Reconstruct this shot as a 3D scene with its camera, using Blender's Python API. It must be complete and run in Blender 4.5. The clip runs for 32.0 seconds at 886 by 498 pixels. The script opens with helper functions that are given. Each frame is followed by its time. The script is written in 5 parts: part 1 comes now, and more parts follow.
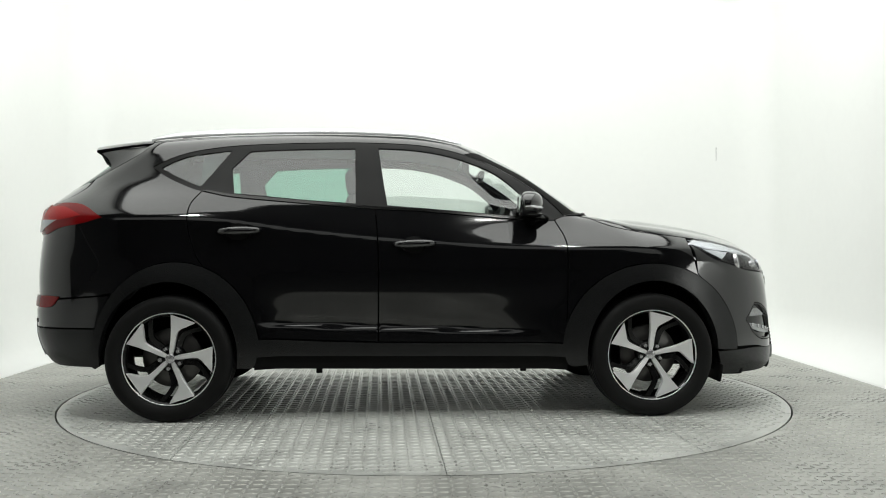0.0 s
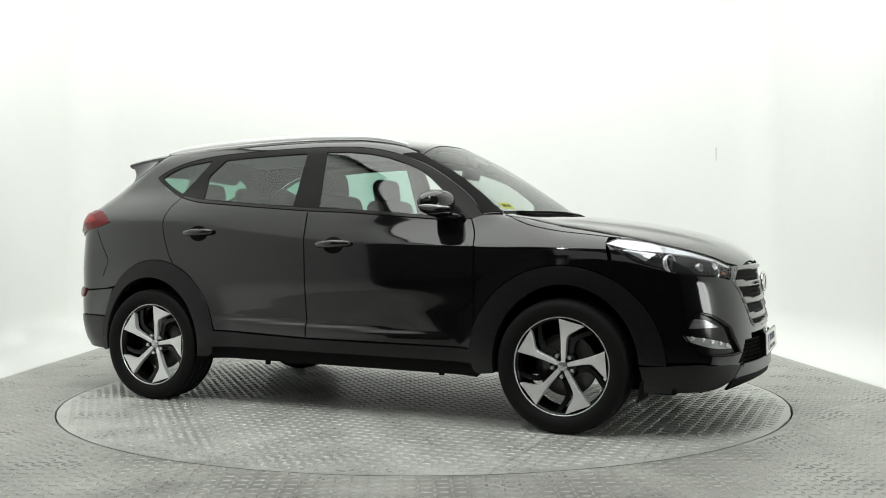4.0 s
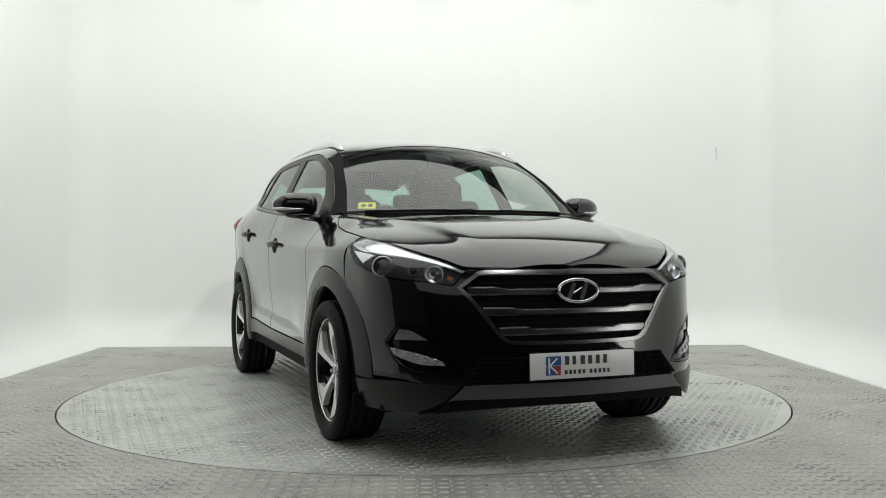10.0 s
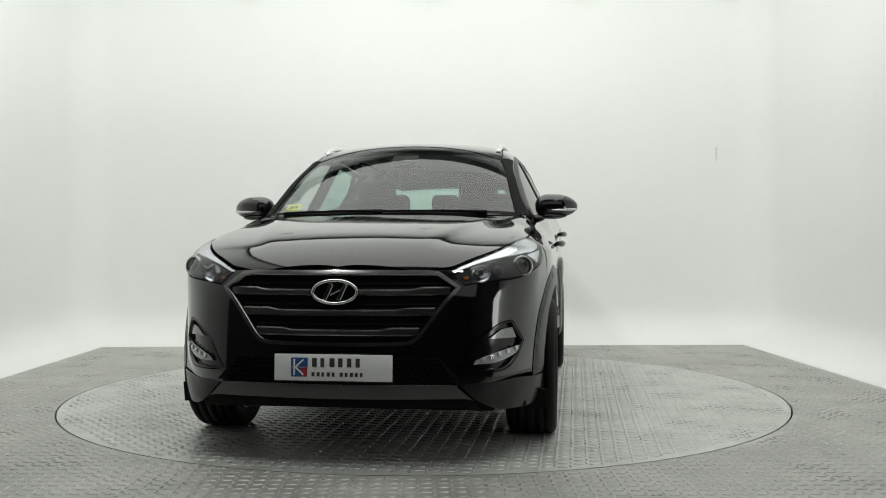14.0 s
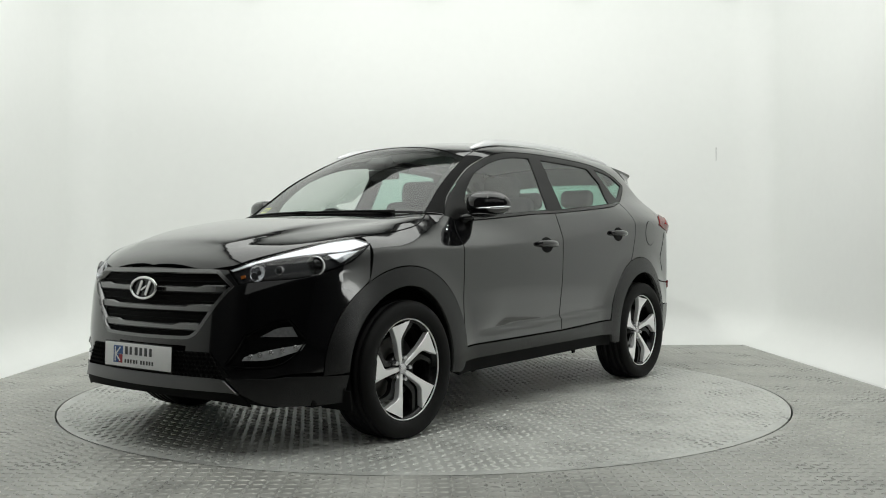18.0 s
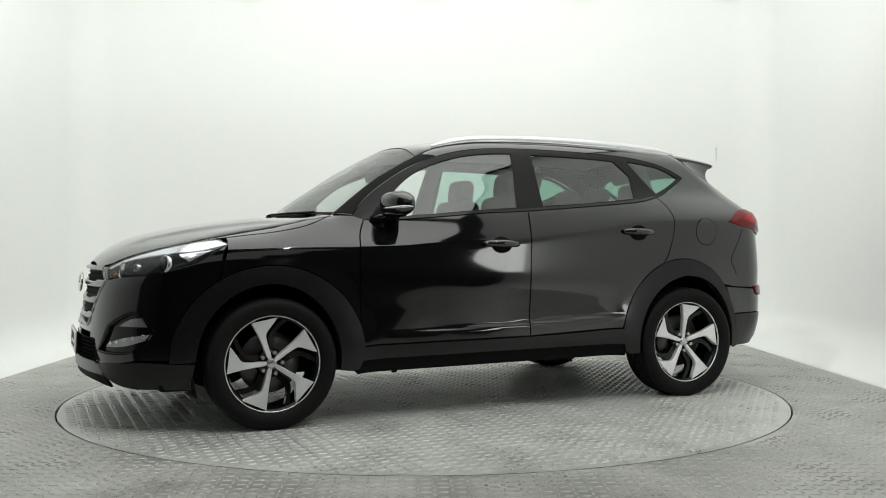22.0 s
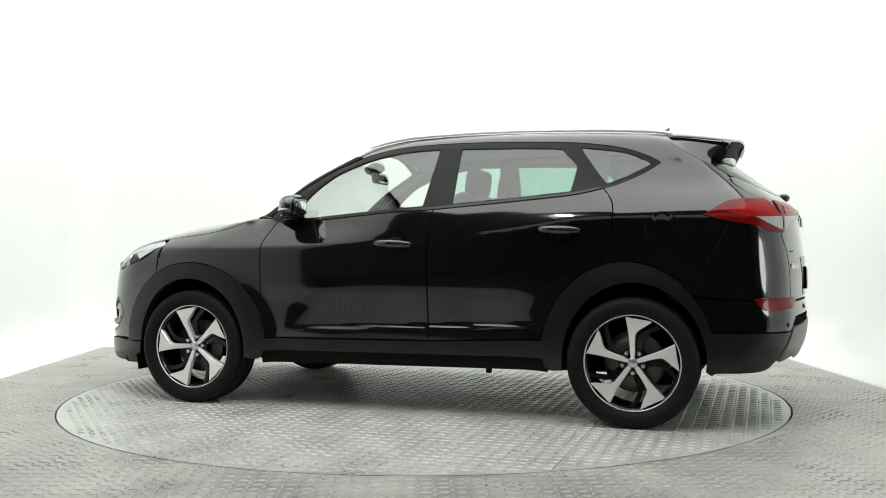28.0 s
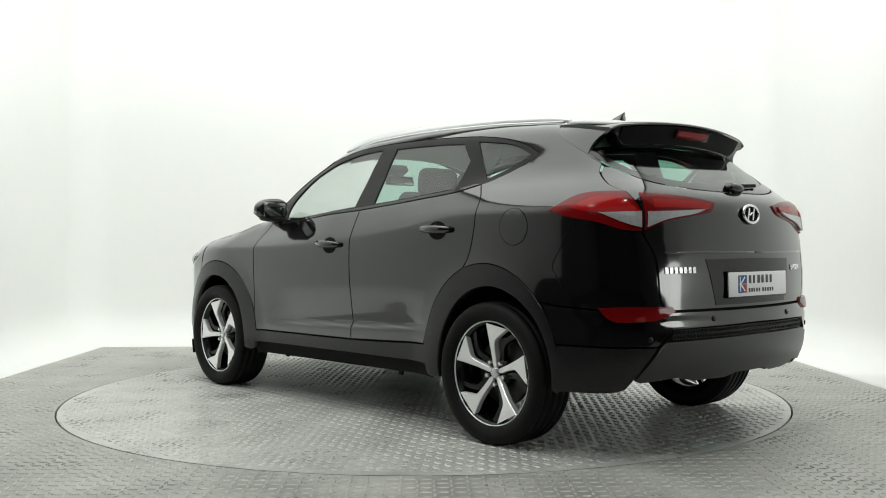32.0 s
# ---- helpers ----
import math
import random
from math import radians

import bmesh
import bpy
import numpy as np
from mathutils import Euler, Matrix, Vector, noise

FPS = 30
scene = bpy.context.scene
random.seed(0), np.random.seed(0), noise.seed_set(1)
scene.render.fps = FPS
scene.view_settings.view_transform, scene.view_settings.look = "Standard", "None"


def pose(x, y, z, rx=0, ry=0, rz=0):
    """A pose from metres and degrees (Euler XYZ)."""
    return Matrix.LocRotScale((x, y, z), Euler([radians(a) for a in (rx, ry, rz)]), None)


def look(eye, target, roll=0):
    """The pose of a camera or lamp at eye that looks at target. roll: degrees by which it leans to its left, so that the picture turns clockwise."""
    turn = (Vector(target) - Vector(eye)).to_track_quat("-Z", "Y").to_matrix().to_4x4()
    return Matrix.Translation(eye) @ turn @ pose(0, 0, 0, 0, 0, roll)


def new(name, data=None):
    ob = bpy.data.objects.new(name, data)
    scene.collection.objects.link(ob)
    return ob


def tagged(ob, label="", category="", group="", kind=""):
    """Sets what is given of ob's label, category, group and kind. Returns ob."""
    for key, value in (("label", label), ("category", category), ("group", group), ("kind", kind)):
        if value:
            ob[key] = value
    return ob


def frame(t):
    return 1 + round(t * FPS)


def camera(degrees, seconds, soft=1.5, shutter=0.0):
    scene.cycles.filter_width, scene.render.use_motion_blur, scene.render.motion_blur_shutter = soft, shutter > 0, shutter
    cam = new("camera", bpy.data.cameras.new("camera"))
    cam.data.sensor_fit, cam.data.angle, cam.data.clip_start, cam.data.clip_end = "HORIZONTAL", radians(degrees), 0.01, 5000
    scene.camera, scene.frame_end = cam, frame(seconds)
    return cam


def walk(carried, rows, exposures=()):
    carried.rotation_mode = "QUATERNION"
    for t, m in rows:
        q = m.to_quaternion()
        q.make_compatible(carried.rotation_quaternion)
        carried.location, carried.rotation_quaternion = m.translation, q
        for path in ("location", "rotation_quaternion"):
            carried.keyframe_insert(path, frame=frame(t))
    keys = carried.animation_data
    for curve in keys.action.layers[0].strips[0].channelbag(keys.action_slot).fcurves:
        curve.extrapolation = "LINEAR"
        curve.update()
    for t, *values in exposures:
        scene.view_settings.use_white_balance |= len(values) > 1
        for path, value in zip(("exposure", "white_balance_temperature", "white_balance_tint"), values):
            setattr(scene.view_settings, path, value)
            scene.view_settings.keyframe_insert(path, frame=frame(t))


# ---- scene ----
cam = camera(50.74, 32.0, soft=1.0)
EYE = (0.0, -6.134, 0.957)
walk(cam, [(0, look(EYE, (0.1085, -0.135, 0.9363), -0.1)), (32, look(EYE, (0.1085, -0.135, 0.9363), -0.1))],
     [(0, 0.00), (2, 0.10), (4, 0.0), (6, -0.18), (8, -0.25), (10, -0.31), (14, -0.38), (17, -0.36), (19, -0.30), (21, -0.26), (23, -0.20), (25, -0.02), (28, 0.24), (30, 0.17), (32, -0.02)])

# ---- light ----
world = bpy.data.worlds.new("world")
world.use_nodes = True
scene.world = world
world.node_tree.nodes["Background"].inputs[0].default_value = (0.012, 0.013, 0.013, 1)
world.node_tree.nodes["Background"].inputs[1].default_value = 1.0


def area_lamp(name, eye, target, sx, sy, watts, colour=(1, 1, 1)):
    d = bpy.data.lights.new(name, "AREA")
    d.shape, d.size, d.size_y, d.energy, d.color = "RECTANGLE", sx, sy, watts, colour
    ob = new(name, d)
    ob.matrix_world = look(eye, target)
    return ob


TINT = (0.974, 1.0, 0.958)
area_lamp("ceiling_light", (0.0, -0.6, 5.35), (0.0, -0.6, 0), 6.6, 6.2, 285, TINT)
# weak fill added behind the camera; no lamp is known there
area_lamp("front_fill", (0, -6.8, 3.6), (0, 2.8, 0.9), 9.0, 2.4, 26, TINT)
# the first is an added fill to brighten the back wall; then two compact spots
for name, eye, target, wide, tall, watts, cone in (("back_wall_fill", (0.0, -0.7, 5.25), (0.0, 3.16, 1.6), 6.0, 1.2, 18, 80),
                                                   ("left_spot_light", (-2.1, -4.4, 5.2), (3.4, 1.4, 2.3), 0.22, 0.14, 38, 84),
                                                   ("right_spot_light", (2.1, -4.4, 5.2), (-3.4, 1.4, 2.3), 0.22, 0.14, 38, 84)):
    washer = area_lamp(name, eye, target, wide, tall, watts, TINT)
    washer.data.spread = radians(cone)
softbox = area_lamp("softbox_light", (3.34, -2.95, 0.82), (0.4, 0, 0.80), 0.8, 0.75, 8, TINT)
softbox.data.shape = "ELLIPSE"


# ---- materials ----
def material(name, colour, rough=0.5, metal=0.0, coat=0.0, grain=0.0, scale=40.0, bump=0.0, spec=0.5, patch=0.0):
    m = bpy.data.materials.new(name)
    m.use_nodes = True
    nt = m.node_tree
    b = nt.nodes["Principled BSDF"]
    b.inputs["Base Color"].default_value = (*colour, 1)
    b.inputs["Roughness"].default_value = rough
    b.inputs["Metallic"].default_value = metal
    b.inputs["Coat Weight"].default_value = coat
    b.inputs["Coat Roughness"].default_value = 0.03
    b.inputs["Specular IOR Level"].default_value = spec
    if grain or bump or patch:
        co = nt.nodes.new("ShaderNodeTexCoord")
        n = nt.nodes.new("ShaderNodeTexNoise")
        n.inputs["Scale"].default_value = scale
        n.inputs["Detail"].default_value = 6
        nt.links.new(co.outputs["Object"], n.inputs["Vector"])
        if grain or patch:
            big = nt.nodes.new("ShaderNodeTexNoise")
            big.inputs["Scale"].default_value = scale * 0.06
            big.inputs["Detail"].default_value = 3
            nt.links.new(co.outputs["Object"], big.inputs["Vector"])
            mr = nt.nodes.new("ShaderNodeMapRange")
            mr.inputs[3].default_value, mr.inputs[4].default_value = 1 - grain, 1 + grain
            mr2 = nt.nodes.new("ShaderNodeMapRange")
            mr2.inputs[1].default_value, mr2.inputs[2].default_value = 0.3, 0.7
            mr2.inputs[3].default_value, mr2.inputs[4].default_value = 1 - patch, 1 + patch
            nt.links.new(n.outputs[0], mr.inputs[0])
            nt.links.new(big.outputs[0], mr2.inputs[0])
            mul = nt.nodes.new("ShaderNodeMath")
            mul.operation = "MULTIPLY"
            nt.links.new(mr.outputs[0], mul.inputs[0])
            nt.links.new(mr2.outputs[0], mul.inputs[1])
            mix = nt.nodes.new("ShaderNodeVectorMath")
            mix.operation = "SCALE"
            mix.inputs[0].default_value = colour
            nt.links.new(mul.outputs[0], mix.inputs["Scale"])
            nt.links.new(mix.outputs[0], b.inputs["Base Color"])
            r = nt.nodes.new("ShaderNodeMath")
            r.operation = "MULTIPLY"
            r.inputs[1].default_value = rough
            nt.links.new(mul.outputs[0], r.inputs[0])
            nt.links.new(r.outputs[0], b.inputs["Roughness"])
        if bump:
            bp = nt.nodes.new("ShaderNodeBump")
            bp.inputs["Strength"].default_value = bump
            bp.inputs["Distance"].default_value = 0.002
            nt.links.new(n.outputs[0], bp.inputs["Height"])
            nt.links.new(bp.outputs[0], b.inputs["Normal"])
    return m


def glass_material(name, tint, rough=0.0, reflect=0.06):
    m = bpy.data.materials.new(name)
    m.use_nodes = True
    nt = m.node_tree
    nt.nodes.remove(nt.nodes["Principled BSDF"])
    out = nt.nodes["Material Output"]
    tr = nt.nodes.new("ShaderNodeBsdfTransparent")
    tr.inputs[0].default_value = (*tint, 1)
    gl = nt.nodes.new("ShaderNodeBsdfGlossy")
    gl.inputs["Roughness"].default_value = rough
    lw = nt.nodes.new("ShaderNodeLayerWeight")
    lw.inputs[0].default_value = 0.5
    power = nt.nodes.new("ShaderNodeMath")
    power.operation = "POWER"
    power.inputs[1].default_value = 5.0
    nt.links.new(lw.outputs["Facing"], power.inputs[0])
    fr = nt.nodes.new("ShaderNodeMath")
    fr.operation = "MULTIPLY_ADD"
    fr.inputs[1].default_value, fr.inputs[2].default_value = 1 - reflect, reflect
    nt.links.new(power.outputs[0], fr.inputs[0])
    mix = nt.nodes.new("ShaderNodeMixShader")
    nt.links.new(fr.outputs[0], mix.inputs[0])
    nt.links.new(tr.outputs[0], mix.inputs[1])
    nt.links.new(gl.outputs[0], mix.inputs[2])
    nt.links.new(mix.outputs[0], out.inputs[0])
    return m


PAINT = material("black_paint", (0.003, 0.003, 0.0035), 0.07, coat=0.65)
PAINT.node_tree.nodes["Principled BSDF"].inputs["IOR"].default_value = 1.6
PLASTIC = material("dark_plastic", (0.008, 0.0083, 0.0086), 0.27, grain=0.05, scale=300, bump=0.04, spec=0.40)
BLACK = material("matt_black", (0.005, 0.005, 0.005), 0.7, spec=0.12)
GLOSS = material("gloss_black", (0.005, 0.005, 0.005), 0.12)
TRIM = material("window_trim", (0.006, 0.006, 0.006), 0.35, spec=0.2)
SATIN = material("satin_silver", (0.30, 0.30, 0.30), 0.32, metal=0.9)
GUNMETAL = material("grille_satin", (0.26, 0.26, 0.26), 0.24, metal=1.0)
CHROME = material("chrome", (0.85, 0.85, 0.85), 0.06, metal=1.0)
ALLOY = material("machined_alloy", (0.92, 0.92, 0.92), 0.30, metal=0.45, grain=0.015, scale=200)
ALLOY_DARK = material("black_alloy", (0.005, 0.005, 0.005), 0.22, spec=0.35)
RUBBER = material("tyre_rubber", (0.006, 0.006, 0.006), 0.62, grain=0.2, scale=90, bump=0.2, spec=0.18)
DISC_STEEL = material("brake_steel", (0.10, 0.097, 0.093), 0.4, metal=0.9)
GLASS = glass_material("clear_window_glass", (0.86, 0.92, 0.89), 0.0, 0.14)
SCREEN = glass_material("windscreen_glass", (0.80, 0.85, 0.82), 0.0, 0.11)
PRIVACY = glass_material("tinted_window_glass", (0.42, 0.66, 0.57), 0.0, 0.125)
LENS = glass_material("clear_lens", (0.93, 0.94, 0.95), 0.0, 0.05)
RED_LENS = material("red_lamp_lens", (0.17, 0.003, 0.004), 0.10, coat=0.1, spec=0.3)
RED_DARK = material("dark_red_lens", (0.09, 0.003, 0.004), 0.2, spec=0.15)
CLOTH = material("dark_seat_cloth", (0.02, 0.02, 0.021), 0.85, grain=0.2, scale=150, bump=0.3)
LINING = material("roof_lining", (0.32, 0.32, 0.31), 0.9, grain=0.05, scale=120)
CABIN = material("cabin_plastic", (0.02, 0.02, 0.021), 0.6)
SKID = material("skid_grey", (0.13, 0.131, 0.132), 0.36, metal=0.75, grain=0.08, scale=200)
SKID_DARK = material("skid_dark_grey", (0.045, 0.0455, 0.046), 0.34, metal=0.5, grain=0.06, scale=200)
CLEAR_LENS = material("clear_lamp", (0.46, 0.47, 0.48), 0.12, metal=0.3, grain=0.25, scale=70)
LAMP_DARK = material("lamp_housing", (0.010, 0.010, 0.011), 0.5, spec=0.2)
BROW = material("bright_light_guide", (0.80, 0.81, 0.85), 0.15, metal=0.8)
FOG_LENS = material("fog_lamp_lens", (0.34, 0.34, 0.35), 0.14, metal=0.6, grain=0.45, scale=60)
AMBER = material("amber_lens", (0.30, 0.09, 0.015), 0.2)
RED_BRIGHT = material("bright_red_lens", (0.34, 0.008, 0.008), 0.12, spec=0.3)
MIRROR = material("mirror_glass", (0.8, 0.8, 0.8), 0.02, metal=1.0)
SATIN_BRIGHT = material("bright_satin", (0.62, 0.62, 0.63), 0.25, metal=0.8)
RAIL = material("rail_satin", (0.80, 0.80, 0.81), 0.30, metal=0.85)
CUP = material("recess_black", (0.003, 0.003, 0.003), 0.6, spec=0.1)
BLUE = material("emblem_blue", (0.03, 0.10, 0.30), 0.4)
RED_INK = material("emblem_red", (0.40, 0.04, 0.05), 0.4)
YELLOW = material("sticker_yellow", (0.78, 0.76, 0.03), 0.5)
PLATE_WHITE = material("plate_white", (0.88, 0.88, 0.88), 0.3, grain=0.02)
INK = material("plate_ink", (0.05, 0.05, 0.055), 0.4)
WALL = material("white_wall_paint", (0.855, 0.865, 0.85), 0.6, grain=0.015, scale=14, bump=0.04, patch=0.012)
# lack of light beyond the white walls is put into these two colours
DIM_WALL = material("dim_grey", (0.13, 0.13, 0.13), 0.8, grain=0.1, scale=10)
DARK_WALL = material("unlit_side_dark", (0.02, 0.02, 0.02), 0.8, grain=0.1, scale=10)
PLATE_METAL = material("tread_plate", (0.50, 0.505, 0.482), 0.34, metal=0.1, grain=0.26, scale=55, patch=0.20, bump=0.2)
FLOOR_METAL = material("dirty_tread_plate", (0.38, 0.38, 0.357), 0.42, metal=0.1, grain=0.32, scale=40, patch=0.26, bump=0.2)
FLOOR_LUG = material("dirty_tread_lug", (0.45, 0.45, 0.42), 0.33, metal=0.2, grain=0.3, scale=45, patch=0.26)
LUG_METAL = material("tread_lug", (0.54, 0.545, 0.516), 0.32, metal=0.2, grain=0.25, scale=60, patch=0.25)


# ---- mesh helpers ----
def part(name, verts, faces, mat, parent=None, label="", normals=None, smooth=True):
    me = bpy.data.meshes.new(name)
    me.from_pydata([tuple(map(float, v)) for v in verts], [], [tuple(map(int, f)) for f in faces])
    me.materials.append(mat)
    if smooth:
        me.polygons.foreach_set("use_smooth", [True] * len(me.polygons))
    if normals is not None:
        me.normals_split_custom_set_from_vertices([tuple(map(float, n)) for n in normals])
    me.update()
    ob = new(name, me)
    ob.parent = parent
    if label:
        tagged(ob, label)
    return ob


def bm_part(name, bm, mat, parent=None, label="", angle=35):
    me = bpy.data.meshes.new(name)
    bmesh.ops.recalc_face_normals(bm, faces=bm.faces[:])
    for f in bm.faces:
        f.smooth = True
    for e in bm.edges:
        if len(e.link_faces) == 2 and e.calc_face_angle(0) > radians(angle):
            e.smooth = False
    bm.to_mesh(me)
    bm.free()
    me.materials.append(mat)
    ob = new(name, me)
    ob.parent = parent
    if label:
        tagged(ob, label)
    return ob


def add_box(bm, size, m=None, bevel=0.0, seg=2):
    r = bmesh.ops.create_cube(bm, size=1.0)
    vs = r["verts"]
    bmesh.ops.scale(bm, vec=size, verts=vs)
    if bevel:
        es = {e for v in vs for e in v.link_edges}
        out = bmesh.ops.bevel(bm, geom=list(es), offset=bevel, segments=seg, affect="EDGES", profile=0.5)
        vs = list({v for v in out["verts"]} | {v for v in vs if v.is_valid})
    if m is not None:
        bmesh.ops.transform(bm, matrix=m, verts=vs)
    return vs


def add_tube(bm, r1, r2, h, m=None, seg=24, caps=True):
    r = bmesh.ops.create_cone(bm, cap_ends=caps, segments=seg, radius1=r1, radius2=r2, depth=h)
    if m is not None:
        bmesh.ops.transform(bm, matrix=m, verts=r["verts"])
    return r["verts"]


def lathe(profile, seg=64, axis="y", span=2 * math.pi):
    """Verts and faces of a profile of (radius, offset along the axis)."""
    n = len(profile)
    closed = span > 6.28
    cols = seg if closed else seg + 1
    v, f = [], []
    for i in range(cols):
        a = span * i / seg
        for r, o in profile:
            v.append((r * math.cos(a), o, r * math.sin(a)) if axis == "y" else (r * math.cos(a), r * math.sin(a), o))
    for i in range(seg):
        j = (i + 1) % cols
        for k in range(n - 1):
            f.append((i * n + k, i * n + k + 1, j * n + k + 1, j * n + k))
    return v, f


def sweep(path, radius, seg=10, flat=1.0, closed=False):
    """A tube along a path of points; radius may be a list; flat squeezes it in z."""
    pts = [Vector(q) for q in path]
    n = len(pts)
    v, f = [], []
    for i, q in enumerate(pts):
        a = pts[(i - 1) % n] if closed or i else pts[0]
        b = pts[(i + 1) % n] if closed or i < n - 1 else pts[-1]
        t = (b - a).normalized()
        up = Vector((0, 0, 1)) if abs(t.z) < 0.9 else Vector((1, 0, 0))
        s = t.cross(up).normalized()
        u = s.cross(t)
        r = radius[i] if hasattr(radius, "__len__") else radius
        for k in range(seg):
            c = 2 * math.pi * k / seg
            v.append(q + s * (r * math.cos(c)) + u * (r * flat * math.sin(c)))
    for i in range(n if closed else n - 1):
        j = (i + 1) % n
        for k in range(seg):
            f.append((i * seg + k, i * seg + (k + 1) % seg, j * seg + (k + 1) % seg, j * seg + k))
    if not closed:
        f.append(tuple(range(seg))[::-1])
        f.append(tuple((n - 1) * seg + k for k in range(seg)))
    return v, f


# ---- the car's skin as one solid ----
class Curve:
    """A smooth curve through knots that does not overshoot."""

    def __init__(self, *knots):
        k = np.array(sorted(knots), float)
        x, y = k[:, 0], k[:, 1]
        h, d = np.diff(x), np.diff(y) / np.diff(x)
        m = np.zeros(len(x))
        m[0], m[-1] = d[0], d[-1]
        for i in range(1, len(x) - 1):
            if d[i - 1] * d[i] > 0:
                w1, w2 = 2 * h[i] + h[i - 1], h[i] + 2 * h[i - 1]
                m[i] = (w1 + w2) / (w1 / d[i - 1] + w2 / d[i])
        self.x, self.y, self.m, self.h = x, y, m, h

    def __call__(self, q):
        q = np.asarray(q, float)
        i = np.clip(np.searchsorted(self.x, q) - 1, 0, len(self.h) - 1)
        h = self.h[i]
        t = (q - self.x[i]) / h
        lo, hi = t < 0, t > 1
        s = np.clip(t, 0, 1)
        a, b, m0, m1 = self.y[i], self.y[i + 1], self.m[i] * h, self.m[i + 1] * h
        r = a * (1 + 2 * s) * (1 - s) ** 2 + m0 * s * (1 - s) ** 2 + b * s * s * (3 - 2 * s) + m1 * s * s * (s - 1)
        return r + np.where(lo, t * m0, 0) + np.where(hi, (t - 1) * m1, 0)


def step(a, b, q):
    t = np.clip((q - a) / (b - a), 0, 1)
    return t * t * (3 - 2 * t)


def smax(a, b, r):
    return np.maximum(a, b) + np.maximum(r - np.abs(a - b), 0) ** 2 / (4 * r)


SECTION = Curve((0.18, 0.855), (0.24, 0.880), (0.30, 0.893), (0.38, 0.900), (0.46, 0.902), (0.60, 0.903), (0.75, 0.910),
                (0.88, 0.914), (0.945, 0.9135), (0.970, 0.9120), (1.00, 0.9030), (1.06, 0.880), (1.12, 0.855), (1.20, 0.815), (1.30, 0.762), (1.40, 0.712),
                (1.50, 0.656), (1.56, 0.618), (1.70, 0.51))
RISE = Curve((-2.2, 0.09), (-1.2, 0.08), (-0.6, 0.05), (0.0, 0.02), (0.7, -0.01), (1.5, -0.03), (2.3, -0.03))
CREASE = Curve((-2.2, 0.05), (-1.6, 0.06), (-1.15, 0.055), (-0.6, 0.015), (0.0, -0.012), (0.7, -0.012), (1.5, 0.0))
TOPLINE = Curve((-2.3, 1.525), (-1.8, 1.580), (-1.4, 1.615), (-1.0, 1.640), (-0.5, 1.651), (0.0, 1.638), (0.2, 1.616), (0.38, 1.580), (0.5, 1.524), (0.6, 1.470),
                (0.8, 1.345), (1.0, 1.212), (1.10, 1.146), (1.16, 1.127), (1.24, 1.120), (1.38, 1.108), (1.53, 1.088), (1.70, 1.060), (1.84, 1.030), (1.99, 0.988),
                (2.09, 0.950), (2.17, 0.903), (2.24, 0.83), (2.3, 0.72))
NOSE = Curve((0.10, 2.15), (0.20, 2.215), (0.28, 2.242), (0.36, 2.245), (0.50, 2.238), (0.62, 2.228), (0.75, 2.214), (0.82, 2.210), (0.88, 2.196), (0.95, 2.15), (1.1, 2.02))
TAIL = Curve((0.20, -2.06), (0.30, -2.13), (0.36, -2.18), (0.48, -2.218), (0.60, -2.226), (0.66, -2.212), (0.78, -2.214), (0.90, -2.205), (1.01, -2.19), (1.12, -2.175),
             (1.17, -2.155), (1.22, -2.10), (1.29, -2.005), (1.386, -1.88), (1.45, -1.80), (1.55, -1.67), (1.7, -1.5))
WHEEL_X, WHEEL_Z = 1.335, 0.342


def half_width(x, z):
    ze = z - RISE(x) * step(0.7, 1.0, z) - CREASE(x) * step(0.80, 1.0, z) * (1 - step(1.10, 1.32, z))
    w = SECTION(ze)
    low = 1 - step(1.0, 1.25, z)
    w = w - 0.105 * np.maximum(0, (x - 1.25) / 0.72) ** 2.2 - 0.085 * np.maximum(0, (-1.3 - x) / 0.75) ** 2.0
    w = w - 0.055 * step(0.0, 0.95, x) * step(0.93, 1.1, z) * (1 - 0.5 * step(1.2, 1.5, z))
    w = w - 0.075 * step(0.7, 1.9, -x) * step(1.10, 1.35, z)
    for cx in (WHEEL_X, -WHEEL_X):
        d = np.sqrt((x - cx) ** 2 + (z - WHEEL_Z) ** 2)
        w = w + 0.020 * (1 - step(0.38, 0.62, d)) * low
    # ledge along the lower doors
    zc = 0.510 - 0.035 * x
    along = step(-0.95, -0.62, x) * (1 - step(0.38, 0.74, x))
    w = w - 0.019 * np.clip(1 - (z - zc) / 0.30, 0, 1) ** 2 * step(zc - 0.030, zc + 0.004, np.minimum(z, zc + 0.004)) * along * (z > zc - 0.05)
    return w


